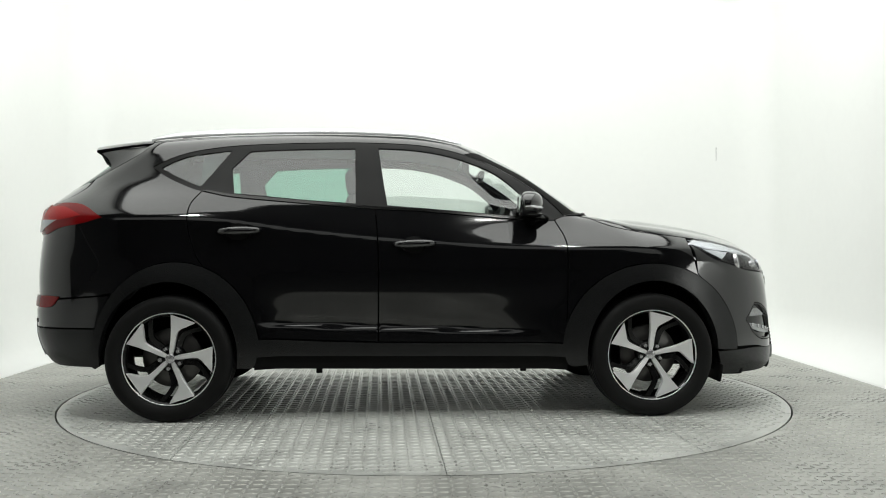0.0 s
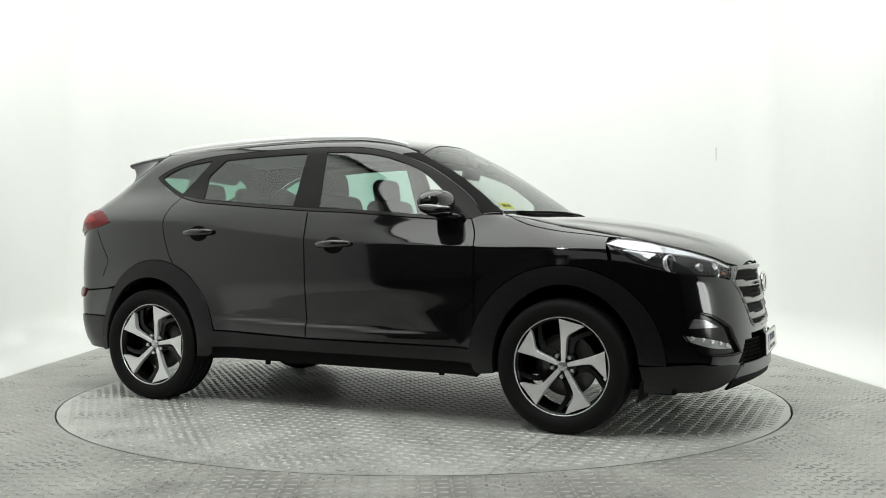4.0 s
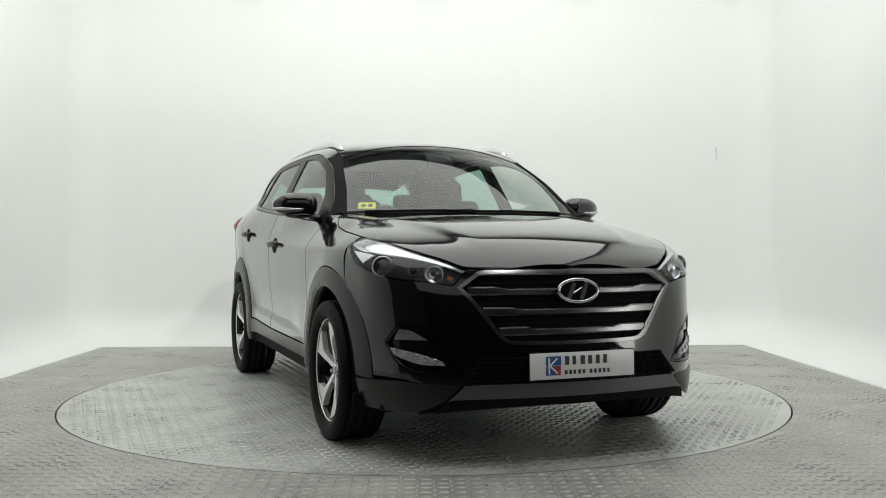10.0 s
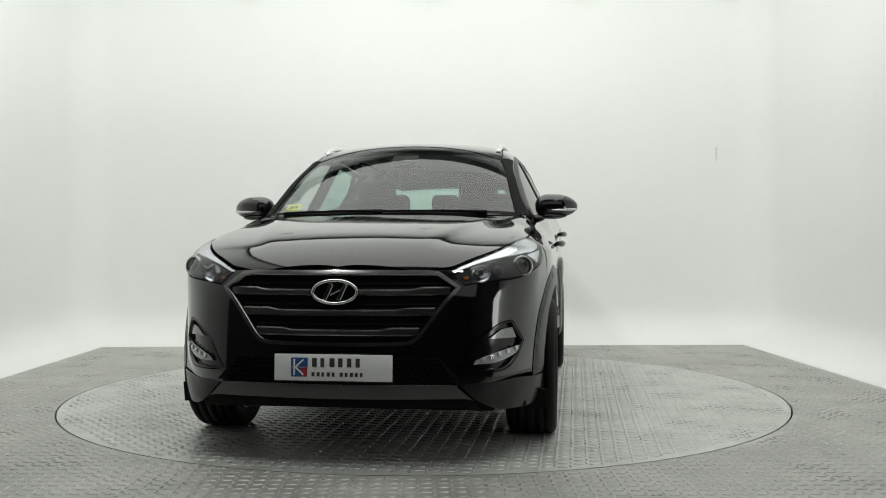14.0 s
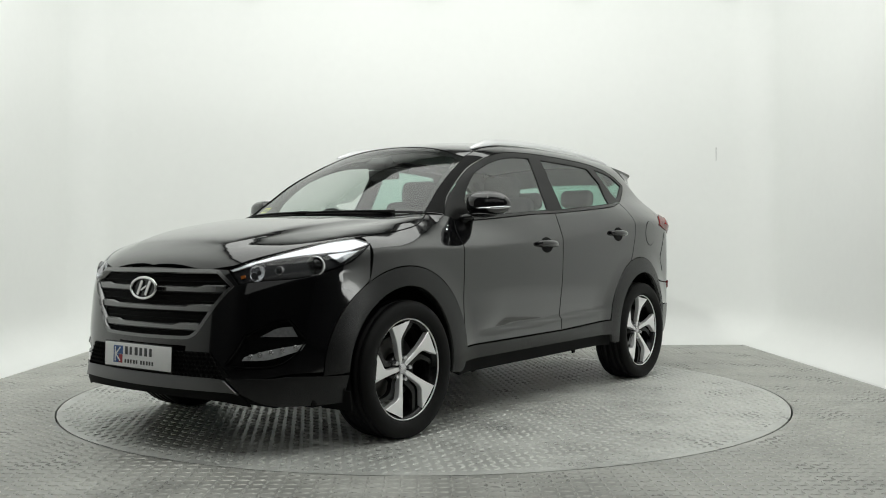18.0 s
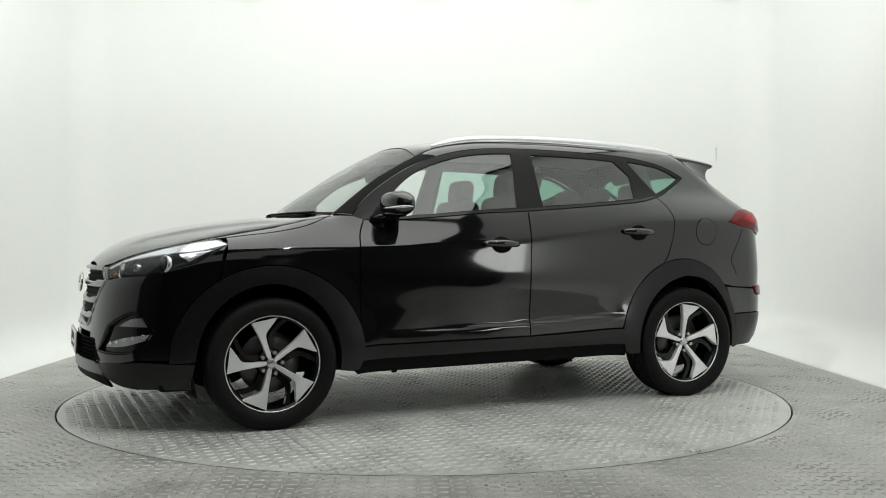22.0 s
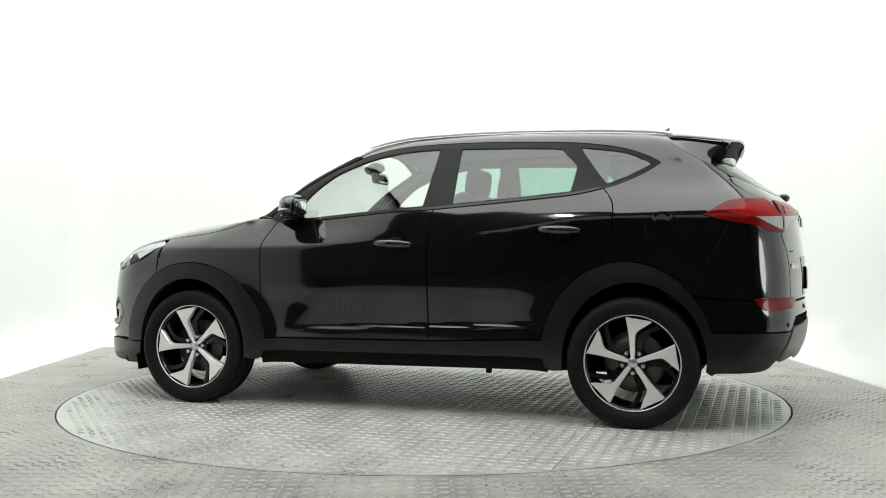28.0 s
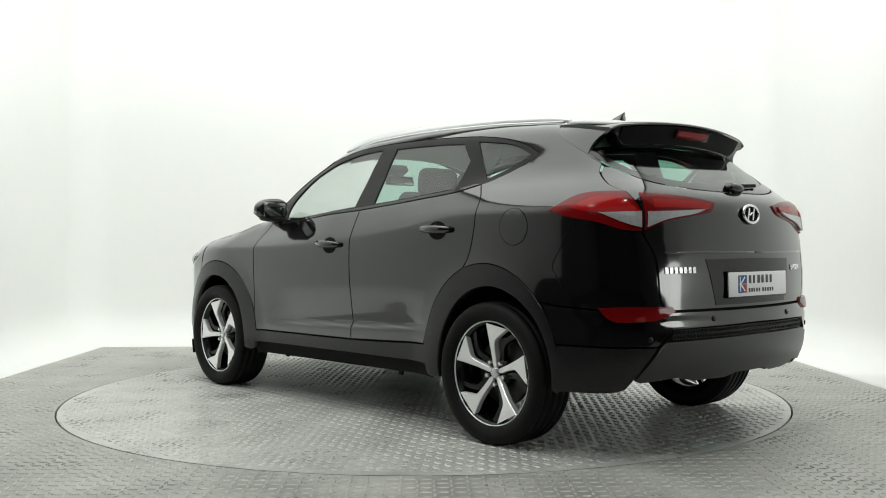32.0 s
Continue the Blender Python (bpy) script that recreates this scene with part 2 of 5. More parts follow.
def solid(q):
    """Negative inside the closed body."""
    x, y, z = q[..., 0], np.abs(q[..., 1]), q[..., 2]
    side = y - half_width(x, z)
    xs = x + 0.33 * y * y * step(-0.4, 0.6, x)
    roof = 1 - step(0.3, 0.7, x)
    top = z - (TOPLINE(xs) - 0.13 * y * y * roof - 0.05 * np.maximum(0, y - 0.45) * step(1.0, 1.3, x) - 0.02 * y ** 2 * step(1.0, 1.3, x))
    edge = 0.40 + 0.26 * np.clip((2.0 - x) / 0.85, 0, 1)
    top = top - 0.009 * (1 - step(-0.04, 0.05, y - edge)) * step(1.12, 1.35, x) * (1 - step(1.92, 2.10, x))
    top = top * (1 - 0.2 * step(0.35, 0.7, x) * (1 - step(1.1, 1.2, x)))
    front = x - (NOSE(z) - 0.17 * y * y - 0.37 * ((y - 0.62) + np.sqrt((y - 0.62) ** 2 + 0.02)))
    rear = (TAIL(z) + 0.24 * y * y) - x
    floor = 0.12 - z
    f = smax(side, front, 0.13)
    f = smax(f, rear, 0.16)
    f = smax(f, top, 0.075 + 0.05 * step(1.1, 1.4, x))
    return np.maximum(f, floor)


def meet(origin, way, far):
    """Outermost meeting of rays with the skin."""
    o, w = np.asarray(origin, float), np.asarray(way, float)
    if len(o) < 60:
        lo, hi = np.zeros(len(o)), np.full(len(o), far)
        for _ in range(4):
            s = np.linspace(0, 1, 41)[::-1]
            ts = lo[:, None] + (hi - lo)[:, None] * s
            neg = solid(o[:, None, :] + w[:, None, :] * ts[..., None]) < 0
            k = np.maximum(np.argmax(neg, 1), 1)
            rows = np.arange(len(o))
            lo, hi = ts[rows, k], ts[rows, k - 1]
        return o + w * ((lo + hi) / 2)[:, None]
    ts = np.linspace(far, 0.0, 45)
    hi = np.full(len(o), far)
    lo = np.zeros(len(o))
    found = np.zeros(len(o), bool)
    last = hi.copy()
    for t in ts[1:]:
        inside = (solid(o + w * t) < 0) & ~found
        lo[inside], hi[inside] = t, last[inside]
        found |= inside
        last = np.where(found, last, t)
    for _ in range(17):
        mid = (lo + hi) / 2
        s = solid(o + w * mid[:, None]) < 0
        lo, hi = np.where(s, mid, lo), np.where(s, hi, mid)
    return o + w * ((lo + hi) / 2)[:, None]


def normal_at(q):
    e = 0.004
    g = np.stack([solid(q + np.eye(3)[k] * e) - solid(q - np.eye(3)[k] * e) for k in range(3)], -1)
    return g / np.linalg.norm(g, axis=-1, keepdims=True)


AXIS_Z = 0.80
FRONT_X, REAR_X = 0.9, -1.1


def at(view, a, b):
    """A point of the skin seen from a side: s (x, z), t (x, y), f or r (y, z)."""
    key = (view, a, b)
    if key not in KNOWN:
        know([key])
    return KNOWN[key]


KNOWN = {}


def know(points):
    """Meets many points of the skin at once."""
    todo = [q for q in dict.fromkeys(points) if q not in KNOWN]
    if todo:
        start = {"s": lambda a, b: ((a, 0, b), (0, 1, 0)), "t": lambda a, b: ((a, b, 0.5), (0, 0, 1)),
                 "f": lambda a, b: ((0.9, a, b), (1, 0, 0)), "r": lambda a, b: ((-0.9, a, b), (-1, 0, 0))}
        rays = [start[v](a, b) for v, a, b in todo]
        for q, place in zip(todo, meet([r[0] for r in rays], [r[1] for r in rays], 1.6)):
            KNOWN[q] = place


def to_uv(q, mode):
    q = np.asarray(q, float)
    if mode == "x":
        return np.stack([q[..., 0], 0.85 * np.arctan2(q[..., 1], q[..., 2] - AXIS_Z)], -1)
    if mode == "f":
        return np.stack([1.3 * np.arctan2(q[..., 1], q[..., 0] - FRONT_X), q[..., 2]], -1)
    return np.stack([1.1 * np.arctan2(q[..., 1], REAR_X - q[..., 0]), q[..., 2]], -1)


def from_uv(uv, mode):
    u, v = uv[:, 0], uv[:, 1]
    n = len(uv)
    if mode == "x":
        a = v / 0.85
        return meet(np.stack([u, 0 * u, np.full(n, AXIS_Z)], -1), np.stack([0 * u, np.sin(a), np.cos(a)], -1), 1.25)
    if mode == "f":
        a = u / 1.3
        return meet(np.stack([np.full(n, FRONT_X), 0 * u, v], -1), np.stack([np.cos(a), np.sin(a), 0 * u], -1), 1.7)
    a = u / 1.1
    return meet(np.stack([np.full(n, REAR_X), 0 * u, v], -1), np.stack([-np.cos(a), np.sin(a), 0 * u], -1), 1.5)


def spline(pts, gap=0.02):
    """Points along a smooth line through pts (straight for two)."""
    p = np.array(pts, float)
    if len(p) == 2:
        n = max(1, int(np.linalg.norm(p[1] - p[0]) / gap))
        return [p[0] + (p[1] - p[0]) * k / n for k in range(n)]
    out = []
    e = np.vstack([2 * p[0] - p[1], p, 2 * p[-1] - p[-2]])
    for i in range(1, len(e) - 2):
        a, b, c, d = e[i - 1:i + 3]
        n = max(1, int(np.linalg.norm(c - b) / gap))
        for k in range(n):
            t = k / n
            out.append(0.5 * (2 * b + (c - a) * t + (2 * a - 5 * b + 4 * c - d) * t * t + (3 * b - a - 3 * c + d) * t ** 3))
    return out


def inside(poly, q):
    p = np.asarray(poly)
    x, y = q[:, 0][:, None], q[:, 1][:, None]
    x0, y0 = p[:, 0], p[:, 1]
    x1, y1 = np.roll(x0, -1), np.roll(y0, -1)
    cross = ((y0 > y) != (y1 > y)) & (x < (x1 - x0) * (y - y0) / (y1 - y0 + 1e-12) + x0)
    return cross.sum(1) % 2 == 1


def edge_distance(poly, q):
    p = np.asarray(poly)
    a, b = p, np.roll(p, -1, 0)
    ab = b - a
    t = np.clip(((q[:, None, :] - a) * ab).sum(-1) / ((ab ** 2).sum(-1) + 1e-12), 0, 1)
    return np.sqrt(((q[:, None, :] - (a + ab * t[..., None])) ** 2).sum(-1)).min(1)


def shrink(poly, d):
    p = np.asarray(poly)
    if not d:
        return p
    a, b = np.roll(p, 1, 0), np.roll(p, -1, 0)
    t = b - a
    n = np.stack([-t[:, 1], t[:, 0]], -1) / (np.linalg.norm(t, axis=1, keepdims=True) + 1e-9)
    area = (p[:, 0] * np.roll(p[:, 1], -1) - np.roll(p[:, 0], -1) * p[:, 1]).sum()
    return p + n * (d if area > 0 else -d)


from mathutils.geometry import delaunay_2d_cdt


def outline(segments, mode, gap=0.02):
    """A closed outline in skin coordinates from runs of (view, a, b) points; neighbouring runs meet in a corner."""
    out = []
    know([q for run in segments for q in run if isinstance(q[0], str)])
    for run in segments:
        out += spline([to_uv(at(*q), mode) if isinstance(q[0], str) else np.array(q) for q in run], gap)
    return np.array(out)


def skin_mesh(loops, mode, lift=0.0, thick=0.014, gap=0.035, bulge=None):
    """Verts, faces, normals of a piece of the skin inside loops (the later ones are holes)."""
    pts = np.vstack(loops)
    lo, hi = pts.min(0), pts.max(0)
    gx, gy = np.meshgrid(np.arange(lo[0] + gap / 2, hi[0], gap), np.arange(lo[1] + gap / 2, hi[1], gap))
    g = np.stack([gx.ravel(), gy.ravel()], -1)

    def ok(q):
        r = inside(loops[0], q)
        for h in loops[1:]:
            r &= ~inside(h, q)
        return r
    if len(g):
        g = g[ok(g)]
    for l in loops:
        if len(g):
            g = g[edge_distance(l, g) > gap * 0.4]
    edges, n = [], 0
    for l in loops:
        edges += [(n + i, n + (i + 1) % len(l)) for i in range(len(l))]
        n += len(l)
    allp = np.vstack([pts, g]) if len(g) else pts
    vs, _, fs, _, _, _ = delaunay_2d_cdt([Vector(q) for q in allp], edges, [], 0, 1e-6)
    uv = np.array([tuple(v) for v in vs])
    tri = np.array([tuple(f) for f in fs])
    tri = tri[ok(uv[tri].mean(1))]
    q = from_uv(uv, mode)
    nn = normal_at(q)
    h = lift
    if bulge is not None:
        d = np.min([edge_distance(l, uv) for l in loops], 0)
        h = lift + bulge(d)
        h = h[:, None]
    q = q + nn * h
    # rim that turns inwards
    cnt = {}
    for t in tri:
        for a, b in ((t[0], t[1]), (t[1], t[2]), (t[2], t[0])):
            cnt[(a, b)] = 1
    rim = [(a, b) for (a, b) in cnt if (b, a) not in cnt]
    verts, normals, faces = list(q), list(nn), [tuple(t) for t in tri]
    # keep faces turned outwards
    t0 = tri[len(tri) // 2]
    flip = np.dot(np.cross(q[t0[1]] - q[t0[0]], q[t0[2]] - q[t0[0]]), nn[t0[0]]) < 0
    if flip:
        faces = [t[::-1] for t in faces]
    if thick:
        m = {}
        for a, b in rim:
            ids = []
            for i in (a, b):
                out = (q[b] - q[a])
                sn = np.cross(out, nn[i])
                sn = sn / (np.linalg.norm(sn) + 1e-9) * (-1 if flip else 1)
                key = i
                if key not in m:
                    m[key] = (len(verts), len(verts) + 1)
                    bl = nn[i] * 0.6 + sn * 0.8
                    verts.append(q[i])
                    normals.append(bl)
                    verts.append(q[i] - nn[i] * thick)
                    normals.append(sn)
                ids.append(m[key])
            f = (ids[0][0], ids[0][1], ids[1][1], ids[1][0])
            faces.append(f if not flip else f[::-1])
    return np.array(verts), faces, np.array(normals)


def skin(name, segments, mode, mat, parent, label="", lift=0.0, thick=0.014, gap=0.035, seam=0.0025, holes=(), sides="both", bulge=None, edge=0.02, cuts=()):
    """Panels of the skin. sides: both (two mirrored parts), left, right, or whole (a half outline closed over the middle)."""
    o = outline(segments, mode, edge)
    if sides == "whole":
        k = 1 if mode == "x" else 0
        m = o[::-1].copy()
        m[:, k] *= -1
        last = to_uv(at(*segments[-1][-1]), mode) if isinstance(segments[-1][-1][0], str) else np.array(segments[-1][-1])
        o = np.vstack([o, [last], m])
        keep = np.linalg.norm(o - np.roll(o, 1, 0), axis=1) > 1e-4
        o = o[keep]
    loops = [shrink(o, seam)] + [shrink(outline(h, mode, edge), -seam) for h in holes]
    if sides == "whole" and holes:
        k = 1 if mode == "x" else 0
        for h in list(loops[1:]):
            g = h.copy()
            g[:, k] *= -1
            loops.append(g)
    loops += list(cuts)
    v, f, n = skin_mesh(loops, mode, lift, thick, gap, bulge)
    made = []
    if sides in ("both", "left", "whole"):
        made.append(part(name, v, f, mat, parent, label, n))
    if sides in ("both", "right"):
        s = np.array([1, -1, 1])
        made.append(part(name, v * s, [t[::-1] for t in f], mat, parent, label, n * s))
    if mat is PAINT:
        for ob in made:
            ob.data.materials.append(BLACK)
            ob.data.polygons.foreach_set("material_index", [1 if len(t) == 4 else 0 for t in f])
    return made


def arc(cx, cz, rx, rz, a0, a1, n=9):
    return [("s", cx + rx * math.cos(radians(a0 + (a1 - a0) * k / n)), cz + rz * math.sin(radians(a0 + (a1 - a0) * k / n))) for k in range(n + 1)]


# ---- the studio ----
LEFT, RIGHT, BACK, FRONT_END, COVE, TALL = -3.075, 3.05, 2.80, -3.1, 0.36, 5.4


def cyclorama():
    """White wall on three sides with a cove at its foot and rounded corners."""
    prof = [(COVE * math.sin(a), COVE * (1 - math.cos(a))) for a in [math.pi / 2 * k / 10 for k in range(11)]]
    prof += [(COVE, 0.8), (COVE, 2.0), (COVE, TALL)]
    path = [(LEFT, FRONT_END, -1, 0), (LEFT, BACK, -1, 0)]
    for k in range(1, 8):
        a = math.pi - math.pi / 2 * k / 8
        path.append((LEFT, BACK, math.cos(a), math.sin(a)))
    path += [(LEFT, BACK, 0, 1), (RIGHT, BACK, 0, 1)]
    for k in range(1, 8):
        a = math.pi / 2 - math.pi / 2 * k / 8
        path.append((RIGHT, BACK, math.cos(a), math.sin(a)))
    path += [(RIGHT, BACK, 1, 0), (RIGHT, FRONT_END, 1, 0)]
    v, f = [], []
    n = len(prof)
    for x, y, nx, ny in path:
        for o, z in prof:
            v.append((x + nx * o, y + ny * o, z))
    for i in range(len(path) - 1):
        for k in range(n - 1):
            f.append((i * n + k, i * n + k + 1, (i + 1) * n + k + 1, (i + 1) * n + k))
    ob = part("wall_cyclorama", v, f, WALL)
    so = ob.modifiers.new("thickness", "SOLIDIFY")
    so.thickness, so.offset = 0.08, 1.0
    return tagged(ob, "white painted curved studio backdrop wall with cove", "wall", kind="structure")


cyclorama()


def slab(name, x0, x1, y0, y1, z0, z1, mat, label, category):
    bm = bmesh.new()
    add_box(bm, (x1 - x0, y1 - y0, z1 - z0), Matrix.Translation(((x0 + x1) / 2, (y0 + y1) / 2, (z0 + z1) / 2)))
    return tagged(bm_part(name, bm, mat), label, category, kind="structure")


# unseen enclosure, added so that the car mirrors a dim room
slab("ceiling", -5.3, 5.3, -9.2, 4.2, TALL + 0.03, TALL + 0.13, DIM_WALL, "unseen studio ceiling, dimness put into its grey colour", "ceiling")
slab("wall_dark_left", -5.3, -5.2, -9.2, -2.8, 0, TALL, DIM_WALL, "unseen studio wall, dimness put into its grey colour", "wall")
slab("wall_dark_right", 5.2, 5.3, -9.2, -2.8, 0, TALL, DIM_WALL, "unseen studio wall, dimness put into its grey colour", "wall")
slab("wall_dark_front", -5.3, 5.3, -9.3, -9.2, 0, TALL, DARK_WALL, "unseen studio wall, lack of light put into its dark colour", "wall")
slab("floor_dark", -5.3, 5.3, -9.2, -3.6, -0.06, -0.004, DARK_WALL, "unseen studio floor, lack of light put into its dark colour", "floor")

DISC_R = 2.245


def lug_field(name, keep, pitch, mat, parent, seed):
    """Raised lozenge lugs of a tread plate in alternating directions, joined."""
    rng = np.random.default_rng(seed)
    line = np.arange(-4.8, 4.8, pitch)
    gx, gy = np.meshgrid(line, line)
    par = (np.add.outer(np.arange(len(line)), np.arange(len(line))) % 2).ravel()
    x, y = (gx.ravel() - gy.ravel()) * math.sqrt(0.5), (gx.ravel() + gy.ravel()) * math.sqrt(0.5)
    k = keep(x, y) & (x > LEFT + 0.02) & (x < RIGHT - 0.02) & (y > -2.75) & (y < BACK - 0.02)
    x, y, par = x[k], y[k], par[k]
    n = len(x)
    a = np.where(par == 0, 0.0, radians(90)) + rng.normal(0, 0.02, n)
    L, W, H = pitch * 0.50, pitch * 0.15, 0.0038
    base = np.array([(-L, 0, 0), (-L * 0.4, -W, 0), (L * 0.4, -W, 0), (L, 0, 0), (L * 0.4, W, 0), (-L * 0.4, W, 0),
                     (-L * 0.7, 0, H), (0, -W * 0.45, H), (L * 0.7, 0, H), (0, W * 0.45, H)])
    c, s = np.cos(a)[:, None], np.sin(a)[:, None]
    vx = x[:, None] + c * base[:, 0] - s * base[:, 1]
    vy = y[:, None] + s * base[:, 0] + c * base[:, 1]
    vz = np.broadcast_to(base[:, 2], vx.shape)
    v = np.stack([vx, vy, vz], -1).reshape(-1, 3)
    shape = [(0, 1, 7, 6), (1, 2, 7), (2, 3, 8, 7), (3, 4, 9, 8), (4, 5, 9), (5, 0, 6, 9), (6, 7, 8, 9)]
    f = [tuple(10 * i + q for q in t) for i in range(n) for t in shape]
    ob = part(name, v, f, mat, parent, "", None, False)
    return tagged(ob, "raised metal tread lugs", kind="stuff")


def floor_plate():
    """Chequer plate floor with a round hole for the turntable."""
    bm = bmesh.new()
    n = 128
    ring = [bm.verts.new(((DISC_R + 0.011) * math.cos(2 * math.pi * k / n), (DISC_R + 0.011) * math.sin(2 * math.pi * k / n), 0)) for k in range(n)]
    low = [bm.verts.new((v.co.x, v.co.y, -0.05)) for v in ring]

    def edge(a):
        c, s = math.cos(a), math.sin(a)
        t = min((RIGHT if c > 0 else LEFT) / c if abs(c) > 1e-6 else 1e9, (BACK if s > 0 else -3.6) / s if abs(s) > 1e-6 else 1e9)
        return (t * c, t * s, 0)
    rim = [bm.verts.new(edge(2 * math.pi * k / n)) for k in range(n)]
    corners = [bm.verts.new((x, y, 0)) for x, y in ((RIGHT, BACK), (LEFT, BACK), (LEFT, -3.6), (RIGHT, -3.6))]
    for k in range(n):
        j = (k + 1) % n
        bm.faces.new((ring[k], rim[k], rim[j], ring[j]))
        bm.faces.new((ring[k], ring[j], low[j], low[k]))
        p, q = rim[k].co, rim[j].co
        if abs(p.x - q.x) > 1e-4 and abs(p.y - q.y) > 1e-4:
            for c in corners:
                if (abs(c.co.x - p.x) < 1e-4 or abs(c.co.y - p.y) < 1e-4) and (abs(c.co.x - q.x) < 1e-4 or abs(c.co.y - q.y) < 1e-4):
                    bm.faces.new((rim[k], c, rim[j]))
    bmesh.ops.recalc_face_normals(bm, faces=bm.faces[:])
    ob = bm_part("floor", bm, FLOOR_METAL)
    return tagged(ob, "worn grey steel chequer plate studio floor", "floor", kind="structure")


floor_ob = floor_plate()
lug_field("tread_pattern", lambda x, y: np.hypot(x, y) > DISC_R + 0.03, 0.048, FLOOR_LUG, floor_ob, 1)
slab("floor_pit", -2.4, 2.4, -2.4, 2.4, -0.12, -0.06, BLACK, "dark pit floor under the turntable", "floor")

turntable = tagged(new("turntable"), "round revolving steel chequer plate turntable flush with floor", "turntable")
SEAMS = [-DISC_R, -1.24, -0.02, 1.20, DISC_R]
for x0, x1 in zip(SEAMS, SEAMS[1:]):
    a, b = x0 + 0.002, x1 - 0.002
    top = [(x, math.sqrt(max(0, DISC_R ** 2 - x * x))) for x in np.linspace(a, b, 40)]
    ring = [(x, y, 0.0) for x, y in top] + [(x, -y, 0.0) for x, y in top[::-1]]
    n = len(ring)
    v = ring + [(x, y, -0.012) for x, y, _ in ring]
    f = [tuple(range(n))[::-1]] + [(k, (k + 1) % n, n + (k + 1) % n, n + k) for k in range(n)]
    part("deck_plate", v, f, PLATE_METAL, turntable, "worn steel chequer deck plate", None, False)
v, f = lathe([(0.0, -0.014), (DISC_R - 0.03, -0.014), (DISC_R - 0.03, -0.05)], 96, "z")
part("deck_base", v, [t[::-1] for t in f], BLACK, turntable, "dark turntable frame", None, False)
lug_field("tread_pattern", lambda x, y: np.hypot(x, y) < DISC_R - 0.04, 0.048, LUG_METAL, turntable, 2)


bm = bmesh.new()
add_box(bm, (0.004, 0.004, 0.13), pose(2.90, BACK + COVE - 0.001, 1.87))
tagged(bm_part("wall_scratch", bm, DIM_WALL), "thin faint grey scratch on the white wall", "trim", kind="structure")

for x in (-3.15, -1.74, 0.06, 1.55, 3.05):
    bm = bmesh.new()
    add_box(bm, (0.16, 0.05, 0.10), pose(x, BACK + COVE - 0.035, 3.49), 0.015, 2)
    add_tube(bm, 0.010, 0.010, 0.40, pose(x, BACK + COVE - 0.035, 3.72), 10)
    tagged(bm_part("wall_bracket", bm, WALL), "pale bracket high on the white wall", "trim", kind="structure")

# ---- the car ----
car = tagged(new("car"), "glossy black five-door family crossover car parked on the turntable", "car")

S = "s"
ARCH_F = (1.337, 0.36, 0.515, 0.497)
ARCH_R = (-1.300, 0.36, 0.455, 0.512)
HOLE_F = (1.345, 0.345, 0.378, 0.412)
HOLE_R = (-1.340, 0.345, 0.372, 0.416)
BELT = [(S, -1.175, 1.263), (S, -1.0, 1.228), (S, -0.67, 1.198), (S, -0.215, 1.162), (S, 0.048, 1.149), (S, 0.306, 1.127), (S, 0.63, 1.102), (S, 0.80, 1.105)]
GAP_A = [(S, 0.80, 1.105), (S, 0.850, 0.985), (S, 0.857, 0.75), (S, 0.852, 0.56), (S, 0.838, 0.41)]
GAP_B = [(S, -0.200, 0.425), (S, -0.200, 0.60), (S, -0.200, 0.91), (S, -0.215, 1.162)]
GAP_C = [(S, -1.175, 1.263), (S, -1.228, 1.185), (S, -1.235, 1.069), (S, -1.195, 0.915), (S, -1.15, 0.842)]
DLO_TOP = [(S, 0.86, 1.125), (S, 0.765, 1.222), (S, 0.638, 1.316), (S, 0.473, 1.412), (S, 0.307, 1.480), (S, 0.138, 1.524), (S, -0.031, 1.545), (S, -0.268, 1.553),
           (S, -0.539, 1.550), (S, -0.808, 1.540), (S, -1.046, 1.524), (S, -1.249, 1.492), (S, -1.381, 1.448), (S, -1.464, 1.404)]
DLO_LOW = [(S, -1.464, 1.404), (S, -1.380, 1.347), (S, -1.248, 1.287), (S, -1.175, 1.263)]
A70 = arc(*ARCH_R, 70.5, 71, 1)[0]

def closed_over(segments, mode):
    """A half outline closed by its mirror image."""
    h = outline(segments, mode)
    m = h[::-1] * ((1, -1) if mode == "x" else (-1, 1))
    return np.vstack([h, [to_uv(at(*segments[-1][-1]), mode)], m[:-1]])


skin("front_door", [GAP_A, [(S, 0.838, 0.41), (S, -0.200, 0.425)], GAP_B, BELT[3:]], "x", PAINT, car, seam=0.0042, gap=0.013)
skin("rear_door", [[(S, -0.200, 0.425), (S, -0.845, 0.447)], [(S, -0.845, 0.447), *arc(*ARCH_R, 14, 70.5, 7)], [A70, GAP_C[-1]], GAP_C[::-1],
                   BELT[:4], GAP_B[::-1]], "x", PAINT, car, seam=0.0042, gap=0.013)
WS_EDGE = [("t", 0.40, 0.575), ("t", 0.70, 0.645), ("t", 0.955, 0.715)]
ROOF_EDGE = [("t", -1.47, 0.515), ("t", -0.8, 0.548), ("t", 0.0, 0.560), ("t", 0.40, 0.575)]
HATCH_GAP = [(S, -1.72, 1.388), (S, -1.61, 1.452), (S, -1.535, 1.505), ("t", -1.47, 0.515)]
SPLIT = [(S, -1.72, round(0.69 + 0.698 * k / 16, 4)) for k in range(17)]
